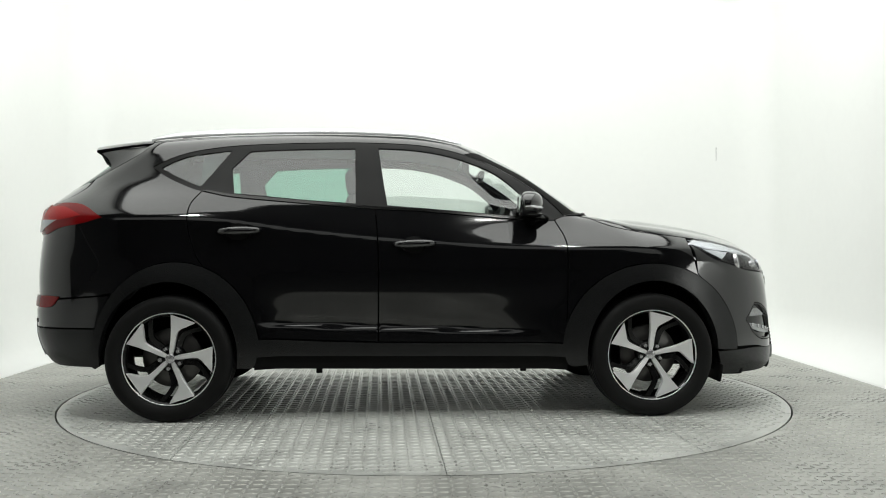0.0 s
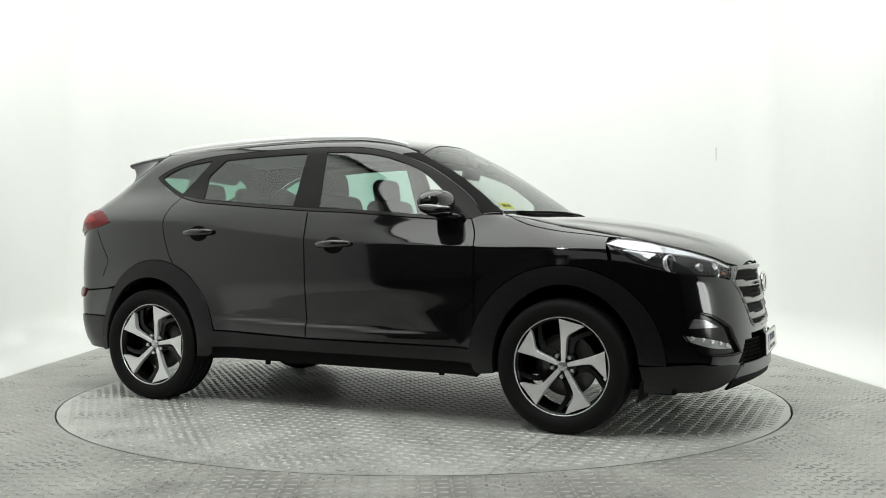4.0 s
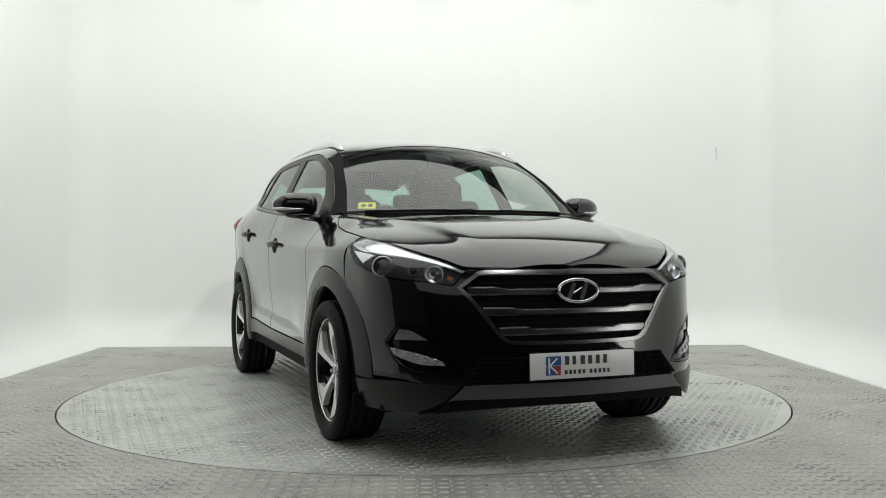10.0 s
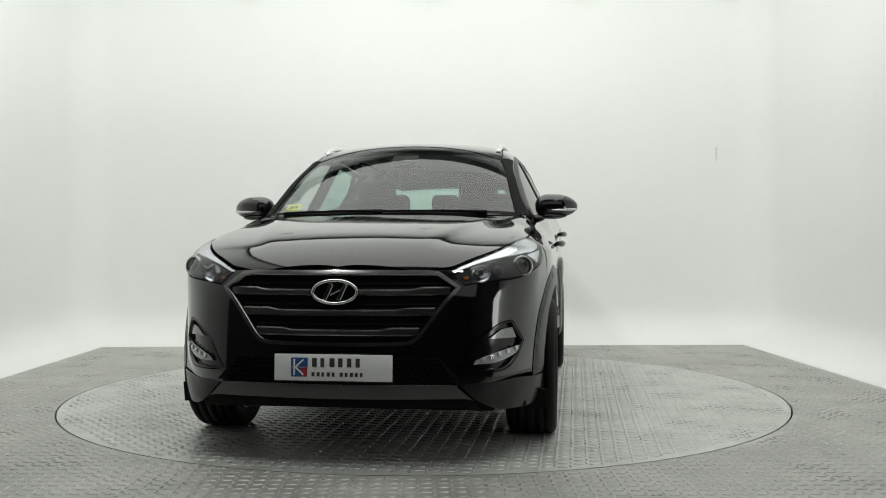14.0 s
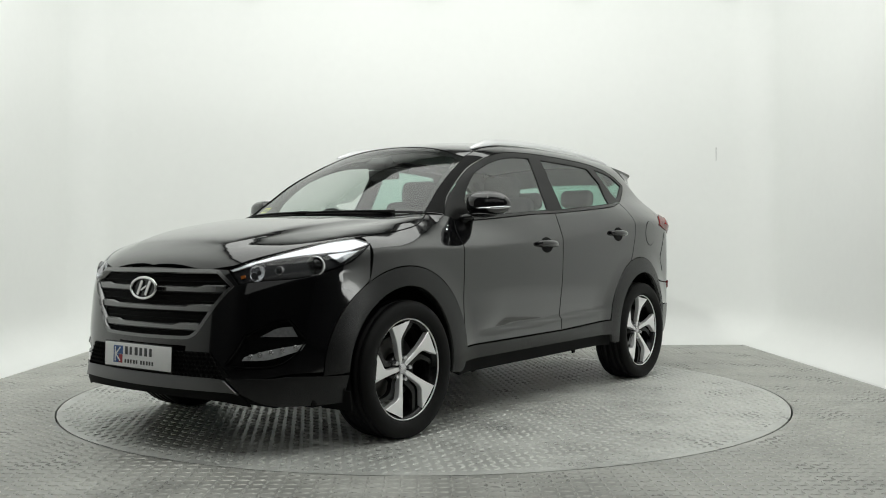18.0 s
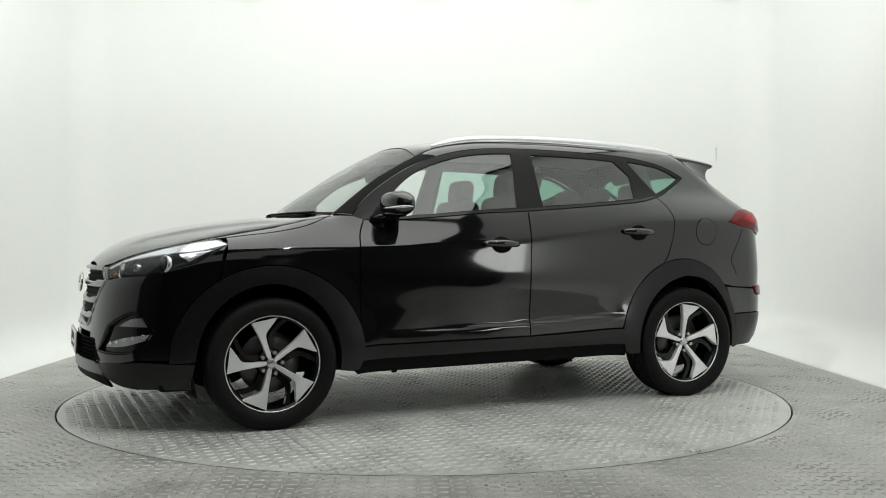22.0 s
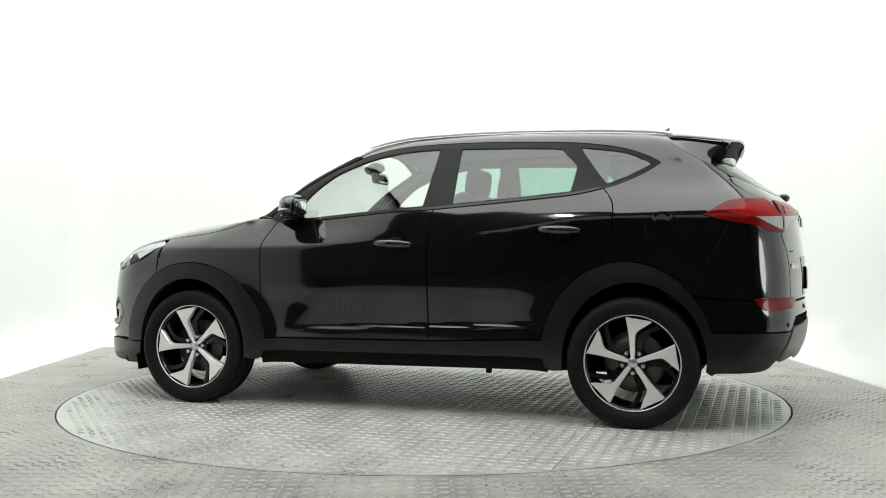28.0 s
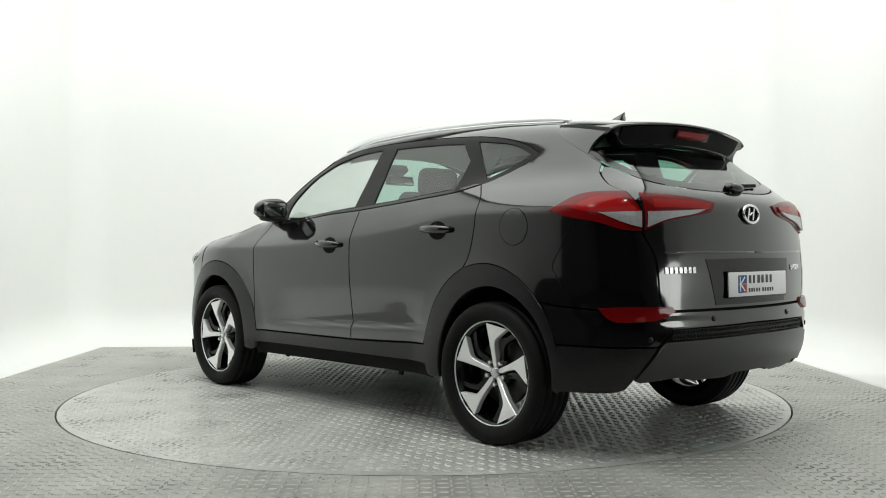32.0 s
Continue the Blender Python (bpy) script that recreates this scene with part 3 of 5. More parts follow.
skin("body_side", [DLO_TOP, DLO_LOW, GAP_C, [GAP_C[-1], A70],
                   arc(*ARCH_R, 70.5, 138, 8), [arc(*ARCH_R, 138, 139, 1)[0], (S, -1.72, 0.69)], SPLIT,
                   HATCH_GAP, ROOF_EDGE, WS_EDGE, [("t", 0.955, 0.715), (S, 0.86, 1.125)]], "x", PAINT, car, seam=0.0025, gap=0.024)
SHUT = [("t", 1.56, 0.800), ("t", 1.45, 0.808), ("t", 1.28, 0.812), ("t", 1.12, 0.80), ("t", 0.97, 0.735)]
skin("front_fender", [[GAP_A[-1], *GAP_A[-2::-1]], [(S, 0.80, 1.105), (S, 0.86, 1.125), ("t", 0.97, 0.735)], SHUT[::-1], [("t", 1.56, 0.800), (S, 1.56, 0.965), (S, 1.60, 0.80)],
                      arc(*ARCH_F, 58, 172, 12), [arc(*ARCH_F, 172, 173, 1)[0], GAP_A[-1]]], "x", PAINT, car, seam=0.0035, gap=0.024)
skin("bonnet", [[("f", 0, 0.862), ("f", 0.25, 0.860), ("f", 0.43, 0.856)], [("f", 0.43, 0.856), ("f", 0.50, 0.866), ("f", 0.60, 0.908), ("t", 1.76, 0.745), ("t", 1.56, 0.800)], SHUT,
                [("t", 0.97, 0.735), ("t", 1.00, 0.62), ("t", 1.09, 0.35), ("t", 1.135, 0)]], "x", PAINT, car, sides="whole")
skin("roof", [[("t", 0.375, 0), ("t", 0.375, 0.3), ("t", 0.40, 0.573)], ROOF_EDGE[::-1], [("t", -1.47, 0.515), ("t", -1.50, 0.3), ("t", -1.51, 0)]], "x", PAINT, car, sides="whole")
WS_LOW = [("t", 1.128, 0), ("t", 1.085, 0.35), ("t", 0.99, 0.62), ("t", 0.955, 0.712)]
WS_TOP = [("t", 0.40, 0.573), ("t", 0.375, 0.3), ("t", 0.375, 0)]
WS_IN = [[("t", 1.098, 0), ("t", 1.055, 0.35), ("t", 0.965, 0.60), ("t", 0.93, 0.672)], [("t", 0.93, 0.672), ("t", 0.70, 0.615), ("t", 0.44, 0.550)], [("t", 0.44, 0.550), ("t", 0.42, 0.3), ("t", 0.415, 0)]]
skin("windscreen", [WS_LOW, WS_EDGE[::-1], WS_TOP], "x", SCREEN, car, "large clear windscreen", sides="whole", lift=-0.003, thick=0, seam=0.001)
half_in = outline(WS_IN, "x")
mirror_in = half_in[::-1] * (1, -1)
half_out = outline([WS_LOW, WS_EDGE[::-1], WS_TOP], "x")
v, f, n = skin_mesh([np.vstack([half_out, [to_uv(at(*WS_TOP[-1]), "x")], (half_out[::-1] * (1, -1))[:-1]]), np.vstack([half_in, [to_uv(at(*WS_IN[-1][-1]), "x")], mirror_in[:-1]])], "x", -0.006, 0)
part("windscreen_border", v, f, BLACK, car, "black printed glass border", n)

GF = [[(S, -0.198, 1.520), (S, -0.148, 1.186)], [(S, -0.148, 1.186), (S, 0.177, 1.160), (S, 0.60, 1.125)], [(S, 0.60, 1.125), (S, 0.640, 1.140), (S, 0.625, 1.235), (S, 0.472, 1.372), (S, 0.306, 1.444), (S, 0.139, 1.490), (S, -0.029, 1.513), (S, -0.198, 1.520)]]
GR = [[(S, -0.332, 1.517), (S, -0.326, 1.195)], [(S, -0.326, 1.195), (S, -0.672, 1.222), (S, -0.995, 1.252)], [(S, -0.995, 1.252), (S, -1.019, 1.395)], [(S, -1.019, 1.395), (S, -0.924, 1.495)], [(S, -0.924, 1.495), (S, -0.634, 1.510), (S, -0.332, 1.517)]]
GQ = [[(S, -1.029, 1.500), (S, -1.187, 1.292)], [(S, -1.187, 1.292), (S, -1.30, 1.338), (S, -1.418, 1.400)], [(S, -1.418, 1.400), (S, -1.34, 1.440), (S, -1.24, 1.472), (S, -1.029, 1.500)]]
skin("window_frame", [DLO_TOP, DLO_LOW, BELT, [(S, 0.80, 1.105), (S, 0.86, 1.125)]], "x", TRIM, car, "satin black window surround", holes=(GF, GR, GQ), lift=-0.002, seam=0.001)
skin("belt_moulding", [[*[(S, q[1], q[2] + 0.001) for q in BELT[:7]]], [BELT[6], (S, 0.63, 1.118)], [(S, 0.63, 1.118), (S, 0.306, 1.143), (S, 0.048, 1.164), (S, -0.215, 1.177), (S, -0.67, 1.213), (S, -1.0, 1.243), (S, -1.16, 1.272)]], "x", GLOSS, car, "gloss black waist moulding", lift=0.004, seam=0, edge=0.03)
skin("side_window", GF, "x", GLASS, car, lift=-0.008, thick=0, seam=-0.004)
skin("side_window", GR, "x", PRIVACY, car, "green tinted window", lift=-0.008, thick=0, seam=-0.004)
skin("quarter_window", GQ, "x", PRIVACY, car, "green tinted window", lift=-0.008, thick=0, seam=-0.004)
skin("rear_corner", [[(S, -1.712, q[2]) for q in SPLIT], [(S, -1.712, 1.388), (S, -1.80, 1.337)], [(S, -1.80, 1.337), (S, -1.825, 1.290), (S, -1.906, 1.232), (S, -1.984, 1.199)],
                     [(S, -1.984, 1.199), ("r", 0.69, 1.10), ("r", 0.70, 1.01), ("r", 0.655, 0.90), ("r", 0.640, 0.73), ("r", 0.612, 0.668)],
                     [("r", 0.612, 0.668), ("r", 0.72, 0.665), (S, -1.95, 0.675), (S, -1.712, 0.69)]], "r", PAINT, car, seam=0.001)
GLASS_LOW = [("r", 0, 1.208), ("r", 0.24, 1.213), ("r", 0.40, 1.225), ("r", 0.55, 1.252), ("r", 0.615, 1.300), ("r", 0.637, 1.37)]
skin("tailgate", [[("r", 0, 0.668), ("r", 0.605, 0.668)], [("r", 0.605, 0.668), ("r", 0.634, 0.73), ("r", 0.648, 0.90), ("r", 0.694, 1.01), ("r", 0.685, 1.10), (S, -1.99, 1.195)],
                  [(S, -1.99, 1.195), (S, -1.912, 1.228), (S, -1.832, 1.288), (S, -1.815, 1.322)], [(S, -1.815, 1.322), ("r", 0.628, 1.318)], [("r", 0.628, 1.318), *GLASS_LOW[3::-1]]], "r", PAINT, car, sides="whole", seam=0.003)
skin("rear_window", [GLASS_LOW, [("r", 0.637, 1.37), ("r", 0.635, 1.455), ("r", 0.605, 1.512), ("r", 0.53, 1.55)], [("r", 0.53, 1.55), ("r", 0.3, 1.565), ("r", 0, 1.57)]], "r", PRIVACY, car, "dark tinted rear window", sides="whole", lift=-0.002)
RW = closed_over([GLASS_LOW, [("r", 0.637, 1.37), ("r", 0.635, 1.455), ("r", 0.605, 1.512), ("r", 0.53, 1.55)], [("r", 0.53, 1.55), ("r", 0.3, 1.565), ("r", 0, 1.57)]], "r")
v, f, n = skin_mesh([shrink(RW, 0.002), shrink(RW, 0.035)], "r", 0.0005, 0)
part("rear_window_border", v, f, GLOSS, car, "black printed glass border", n)
skin("hatch_pillar", [[(S, -1.725, 1.386), (S, -1.615, 1.450), (S, -1.538, 1.503), ("t", -1.473, 0.512)], [("t", -1.473, 0.512), ("r", 0.527, 1.553)], [("r", 0.527, 1.553), ("r", 0.607, 1.514), ("r", 0.640, 1.455), ("r", 0.642, 1.37)],
                      [("r", 0.642, 1.37), ("r", 0.634, 1.320), (S, -1.800, 1.340), (S, -1.725, 1.386)]], "r", PAINT, car, seam=0.001, gap=0.02)
skin("rear_bumper", [[("r", 0, 0.660), ("r", 0.605, 0.660), ("r", 0.72, 0.657), (S, -1.95, 0.667), (S, -1.66, 0.690)], [(S, -1.66, 0.690), (S, -1.70, 0.60), (S, -1.735, 0.512)],
                     [(S, -1.735, 0.512), (S, -2.0, 0.512), ("r", 0.653, 0.512)], [("r", 0.653, 0.512), ("r", 0.585, 0.572), ("r", 0.53, 0.585), ("r", 0, 0.595)]], "r", PAINT, car, sides="whole")
skin("rear_cladding", [[(S, -1.735, 0.508), (S, -2.0, 0.508), ("r", 0.653, 0.508)], [("r", 0.653, 0.508), ("r", 0.733, 0.358), ("r", 0.74, 0.32)],
                       [("r", 0.74, 0.32), (S, -1.95, 0.305), (S, -1.745, 0.30)], [(S, -1.745, 0.30), (S, -1.735, 0.508)]],
     "r", PLASTIC, car, "dark grey plastic bumper corner", lift=0.004)
skin("mesh_strip", [[("r", 0, 0.590), ("r", 0.53, 0.580), ("r", 0.58, 0.567)], [("r", 0.58, 0.567), ("r", 0.615, 0.528)], [("r", 0.615, 0.528), ("r", 0.54, 0.532), ("r", 0, 0.540)]], "r", BLACK, car, "black honeycomb strip", sides="whole", lift=-0.012)
skin("rear_skid_plate", [[("r", 0, 0.540), ("r", 0.54, 0.532), ("r", 0.62, 0.525)], [("r", 0.62, 0.525), ("r", 0.727, 0.362), ("r", 0.70, 0.352)], [("r", 0.70, 0.352), ("r", 0.52, 0.366)], [("r", 0.52, 0.366), ("r", 0.40, 0.345)], [("r", 0.40, 0.345), ("r", 0.20, 0.345)], [("r", 0.20, 0.345), ("r", 0.12, 0.362), ("r", 0, 0.362)]],
     "r", SKID_DARK, car, "dark grey satin plastic rear skid panel", sides="whole", lift=0.006, thick=0.03)
skin("sill_panel", [[(S, 0.838, 0.409), (S, -0.200, 0.424), (S, -0.86, 0.446)], [(S, -0.86, 0.446), (S, -0.88, 0.345)], [(S, -0.88, 0.345), (S, 0.0, 0.345), (S, 0.86, 0.330)], [(S, 0.86, 0.330), (S, 0.838, 0.409)]], "x", PLASTIC, car, "dark grey plastic sill", lift=0.004, thick=0.03)
skin("sill_skirt", [[(S, 0.86, 0.340), (S, 0.0, 0.355), (S, -0.88, 0.355)], [(S, -0.88, 0.355), (S, -0.88, 0.268)], [(S, -0.88, 0.268), (S, 0.86, 0.250)], [(S, 0.86, 0.250), (S, 0.86, 0.340)]], "x", BLACK, car, "black lower sill skirt", lift=-0.020, thick=0.05)
skin("wheel_arch_trim", [arc(*ARCH_F, 174, 0, 16), [arc(*ARCH_F, 0, 1, 1)[0], arc(*HOLE_F, 3, 4, 1)[0]], arc(*HOLE_F, 3, 188, 16), [arc(*HOLE_F, 188, 189, 1)[0], (S, 0.86, 0.29), arc(*ARCH_F, 174, 175, 1)[0]]], "x", PLASTIC, car, "dark grey plastic front arch trim", lift=0.013, thick=0.055, gap=0.025,
     bulge=lambda d: -0.010 * np.exp(-(d / 0.012) ** 2))
skin("wheel_arch_trim", [arc(*ARCH_R, 168, 10, 16), [arc(*ARCH_R, 10, 11, 1)[0], (S, -0.875, 0.30), arc(*HOLE_R, -8, -7, 1)[0]], arc(*HOLE_R, -8, 186, 16), [arc(*HOLE_R, 186, 187, 1)[0], (S, -1.75, 0.295), arc(*ARCH_R, 168, 169, 1)[0]]], "x", PLASTIC, car, "dark grey plastic rear arch trim", lift=0.013, thick=0.055, gap=0.025,
     bulge=lambda d: -0.010 * np.exp(-(d / 0.012) ** 2))
GRILLE = [[("f", 0, 0.846), ("f", 0.405, 0.846)], [("f", 0.405, 0.846), ("f", 0.44, 0.842), ("f", 0.536, 0.776)], [("f", 0.536, 0.776), ("f", 0.47, 0.70), ("f", 0.37, 0.565)], [("f", 0.37, 0.565), ("f", 0.33, 0.537), ("f", 0.25, 0.529), ("f", 0, 0.526)]]
HEAD_TOP = [(S, 1.545, 0.972), ("t", 1.62, 0.775), ("t", 1.76, 0.742), ("f", 0.60, 0.900), ("f", 0.49, 0.850)]
HEAD = [HEAD_TOP, [("f", 0.49, 0.850), ("f", 0.555, 0.785)], [("f", 0.555, 0.785), ("f", 0.645, 0.800), (S, 1.935, 0.815), (S, 1.81, 0.850), (S, 1.70, 0.885), (S, 1.545, 0.972)]]
FOG = [[(S, 1.915, 0.53), (S, 1.985, 0.625)], [(S, 1.985, 0.625), ("f", 0.70, 0.612), ("f", 0.60, 0.548)], [("f", 0.60, 0.548), ("f", 0.565, 0.48), ("f", 0.52, 0.415)], [("f", 0.52, 0.415), ("f", 0.60, 0.405), (S, 2.04, 0.410), (S, 1.97, 0.455), (S, 1.915, 0.53)]]
INTAKE = [[("f", 0, 0.475), ("f", 0.45, 0.475)], [("f", 0.45, 0.475), ("f", 0.560, 0.362)], [("f", 0.560, 0.362), ("f", 0, 0.366)]]
GRILLE_LOOP = closed_over(GRILLE, "f")
skin("front_bumper", [[("f", 0, 0.860), ("f", 0.43, 0.852), ("f", 0.485, 0.849)], [("f", 0.485, 0.849), ("f", 0.555, 0.783)], [("f", 0.555, 0.783), ("f", 0.645, 0.798), (S, 1.935, 0.813), (S, 1.81, 0.848), (S, 1.70, 0.883), (S, 1.56, 0.965)], [(S, 1.56, 0.965), (S, 1.60, 0.80)],
                      [(S, 1.60, 0.80), *arc(*ARCH_F, 56, 2, 7)], [arc(*ARCH_F, 2, 3, 1)[0], (S, 1.99, 0.375), ("f", 0.70, 0.362), ("f", 0.58, 0.350), ("f", 0, 0.350)]], "f", PAINT, car, sides="whole", holes=(FOG,), cuts=(shrink(GRILLE_LOOP, 0.004),))
skin("lower_bumper", [[("f", 0.535, 0.352), ("f", 0.60, 0.360), ("f", 0.70, 0.362), (S, 1.99, 0.368), (S, 1.85, 0.362), (S, 1.724, 0.358)], [(S, 1.724, 0.358), (S, 1.742, 0.226)], [(S, 1.742, 0.226), (S, 1.9, 0.226), ("f", 0.69, 0.236), ("f", 0.60, 0.286)], [("f", 0.60, 0.286), ("f", 0.535, 0.352)]], "f", PLASTIC, car, "dark grey plastic lower bumper corner", lift=0.005, gap=0.025)
skin("front_skid_plate", [[("f", 0, 0.362), ("f", 0.48, 0.360), ("f", 0.525, 0.352)], [("f", 0.525, 0.352), ("f", 0.592, 0.288)], [("f", 0.592, 0.288), ("f", 0.50, 0.296), ("f", 0, 0.296)]], "f", SKID, car, "grey satin front skid plate", sides="whole", lift=0.014, thick=0.03)
skin("bumper_lip", [[("f", 0, 0.298), ("f", 0.50, 0.298), ("f", 0.60, 0.288)], [("f", 0.60, 0.288), ("f", 0.63, 0.232)], [("f", 0.63, 0.232), ("f", 0.45, 0.255), ("f", 0, 0.262)]], "f", BLACK, car, "black lower lip", sides="whole", lift=0.004)
TAIL_LAMP = [[(S, -1.69, 1.114), (S, -1.79, 1.176), (S, -1.87, 1.195), (S, -1.985, 1.197)], [(S, -1.985, 1.197), ("r", 0.692, 1.10), ("r", 0.703, 1.018)], [("r", 0.703, 1.018), ("r", 0.78, 1.025), (S, -1.93, 1.058), (S, -1.80, 1.082), (S, -1.69, 1.114)]]
skin("tail_lamp", TAIL_LAMP, "r", RED_LENS, car, "glossy red tail lamp", lift=0.007, gap=0.025, bulge=lambda d: 0.012 * step(0, 0.03, d))
TAIL_IN = [[("r", 0.668, 1.190), ("r", 0.50, 1.183), ("r", 0.36, 1.170), ("r", 0.255, 1.153)], [("r", 0.255, 1.153), ("r", 0.30, 1.108), ("r", 0.40, 1.090), ("r", 0.57, 1.062), ("r", 0.690, 1.022)], [("r", 0.690, 1.022), ("r", 0.680, 1.10), ("r", 0.668, 1.190)]]
skin("inner_tail_lamp", TAIL_IN, "r", RED_LENS, car, "glossy red tail lamp", lift=0.007, gap=0.025, bulge=lambda d: 0.010 * step(0, 0.03, d))
CLEAR_OUT = [[("r", 0.838, 1.102), ("r", 0.70, 1.106)], [("r", 0.70, 1.106), ("r", 0.707, 1.032)], [("r", 0.707, 1.032), ("r", 0.77, 1.052), ("r", 0.838, 1.102)]]
CLEAR_IN = [[("r", 0.672, 1.106), ("r", 0.50, 1.112), ("r", 0.33, 1.122)], [("r", 0.33, 1.122), ("r", 0.40, 1.098), ("r", 0.57, 1.070), ("r", 0.682, 1.034)], [("r", 0.682, 1.034), ("r", 0.672, 1.094)]]
skin("reverse_lamp", CLEAR_OUT, "r", CLEAR_LENS, car, "clear white lamp segment", lift=0.021, thick=0.008, gap=0.02)
skin("reverse_lamp", CLEAR_IN, "r", CLEAR_LENS, car, "clear white lamp segment", lift=0.019, thick=0.008, gap=0.02)
skin("lamp_glow_strip", [[("r", 0.64, 1.160), ("r", 0.50, 1.156), ("r", 0.30, 1.144)], [("r", 0.30, 1.144), ("r", 0.32, 1.118), ("r", 0.50, 1.120), ("r", 0.64, 1.118)], [("r", 0.64, 1.118), ("r", 0.64, 1.160)]], "r", RED_BRIGHT, car, "brighter red lamp segment", lift=0.019, thick=0.006, gap=0.02)
skin("lamp_glow_strip", [[(S, -1.80, 1.120), (S, -1.90, 1.165), (S, -1.985, 1.168)], [(S, -1.985, 1.168), ("r", 0.70, 1.10)], [("r", 0.70, 1.10), (S, -1.93, 1.098), (S, -1.80, 1.120)]], "r", RED_BRIGHT, car, "brighter red lamp segment", lift=0.0205, thick=0.006, gap=0.02)
skin("rear_reflector", [[(S, -1.935, 0.684), (S, -2.03, 0.690), ("r", 0.575, 0.688)], [("r", 0.575, 0.688), ("r", 0.555, 0.665), ("r", 0.64, 0.628), ("r", 0.73, 0.620), (S, -1.99, 0.624), (S, -1.935, 0.684)]], "r", RED_LENS, car, "red bumper reflector", lift=0.010, bulge=lambda d: 0.006 * step(0, 0.02, d))
skin("body_shell", [[(S, 0.9, 1.08), (S, -0.2, 1.14), (S, -1.17, 1.24), (S, -1.6, 1.26)], [(S, -1.6, 1.26), (S, -1.75, 0.8)], [(S, -1.75, 0.8), *arc(*HOLE_R, 130, -8, 8)], [arc(*HOLE_R, -8, -7, 1)[0], (S, 0.92, 0.31)], arc(*HOLE_F, 188, 45, 8), [arc(*HOLE_F, 45, 46, 1)[0], (S, 1.60, 0.88), (S, 1.3, 1.0), (S, 0.9, 1.08)]],
     "x", BLACK, car, lift=-0.022, thick=0, gap=0.06)
skin("front_shell", [[("f", 0, 0.87), ("f", 0.45, 0.86), ("f", 0.62, 0.88), (S, 1.65, 0.96)], [(S, 1.65, 0.96), (S, 1.80, 0.60), (S, 1.85, 0.25)], [(S, 1.85, 0.25), ("f", 0.6, 0.24), ("f", 0, 0.23)]], "f", BLACK, car, sides="whole", lift=-0.045, thick=0, gap=0.06)
skin("rear_shell", [[("r", 0, 1.19), ("r", 0.55, 1.20), (S, -1.70, 1.25)], [(S, -1.70, 1.25), (S, -1.66, 0.70), (S, -1.74, 0.33)], [(S, -1.74, 0.34), ("r", 0.6, 0.375), ("r", 0, 0.375)]], "r", BLACK, car, sides="whole", lift=-0.03, thick=0, gap=0.06)
skin("pillar_cover", [[("t", 0.385, 0.576), ("t", 0.70, 0.645), ("t", 0.945, 0.713)], [("t", 0.945, 0.713), (S, 0.855, 1.132)], [(S, 0.855, 1.132), (S, 0.765, 1.229), (S, 0.638, 1.323), (S, 0.473, 1.419), (S, 0.30, 1.488)], [(S, 0.30, 1.488), ("t", 0.385, 0.576)]],
     "x", BLACK, car, "satin black windscreen pillar cover", lift=0.003, thick=0.006, seam=0.001)


# ---- front end details ----
def curve_part(name, pts, radius, mat, parent, label="", seg=8, flat=1.0, closed=False):
    v, f = sweep(pts, radius, seg, flat, closed)
    return part(name, v, f, mat, parent, label)


def both_sides(make):
    for sy in (1, -1):
        make(sy)


def on_skin(view, a, b, lift=0.0):
    q = at(view, a, b)
    n = normal_at(q[None])[0]
    return Vector(q + n * lift), Vector(n)


def frame_at(place, normal, up=(0, 0, 1)):
    """A pose with its z along the normal and its y as near to up as it goes."""
    z = Vector(normal).normalized()
    x = Vector(up).cross(z).normalized()
    y = z.cross(x)
    m = Matrix((x, y, z)).transposed().to_4x4()
    m.translation = place
    return m


# grille: dark back, fine slats, three broad satin bars and a frame
inner = GRILLE_LOOP
grille = part("grille", *skin_mesh([shrink(inner, 0.012)], "f", -0.028, 0)[:2], BLACK, car, "black radiator grille with satin bars")
v, f, n = skin_mesh([shrink(inner, -0.004), shrink(inner, 0.012)], "f", 0.002, 0.045, 0.012, lambda d: 0.008 * step(0, 0.010, d))
part("grille_frame", v, f, GUNMETAL, grille, "satin grey hexagonal grille frame", n)
for z, w in ((0.757, 0.495), (0.668, 0.432), (0.582, 0.365)):
    ys = np.linspace(-w, w, 41)
    v, f = [], []
    for y in ys:
        p, n = on_skin("f", abs(float(y)), z)
        p.y, n.y = math.copysign(p.y, y), math.copysign(n.y, y)
        top = 0.012 + 0.010 * float(step(w - 0.17, w - 0.12, abs(y)))
        for dz, dx in ((-0.016, -0.035), (-0.016, -0.012), (-0.010, -0.006), (top - 0.006, -0.008), (top, -0.016), (top, -0.035)):
            v.append(p + Vector((dx, 0, dz)))
    for i in range(len(ys) - 1):
        for k in range(5):
            f.append((i * 6 + k, i * 6 + k + 1, i * 6 + k + 7, i * 6 + k + 6))
    part("grille_bar", v, f, GUNMETAL, grille, "satin grey grille bar", None, False)
for z in (0.815, 0.79, 0.725, 0.70, 0.64, 0.615, 0.555):
    w = float(Curve((0.53, 0.30), (0.57, 0.335), (0.70, 0.43), (0.78, 0.49), (0.84, 0.41))(z))
    pts = []
    for y in np.linspace(-w, w, 15):
        p, n = on_skin("f", abs(float(y)), z)
        pts.append((p.x - 0.024, float(y), p.z))
    curve_part("grille_slat", pts, 0.004, BLACK, grille, "", 6)

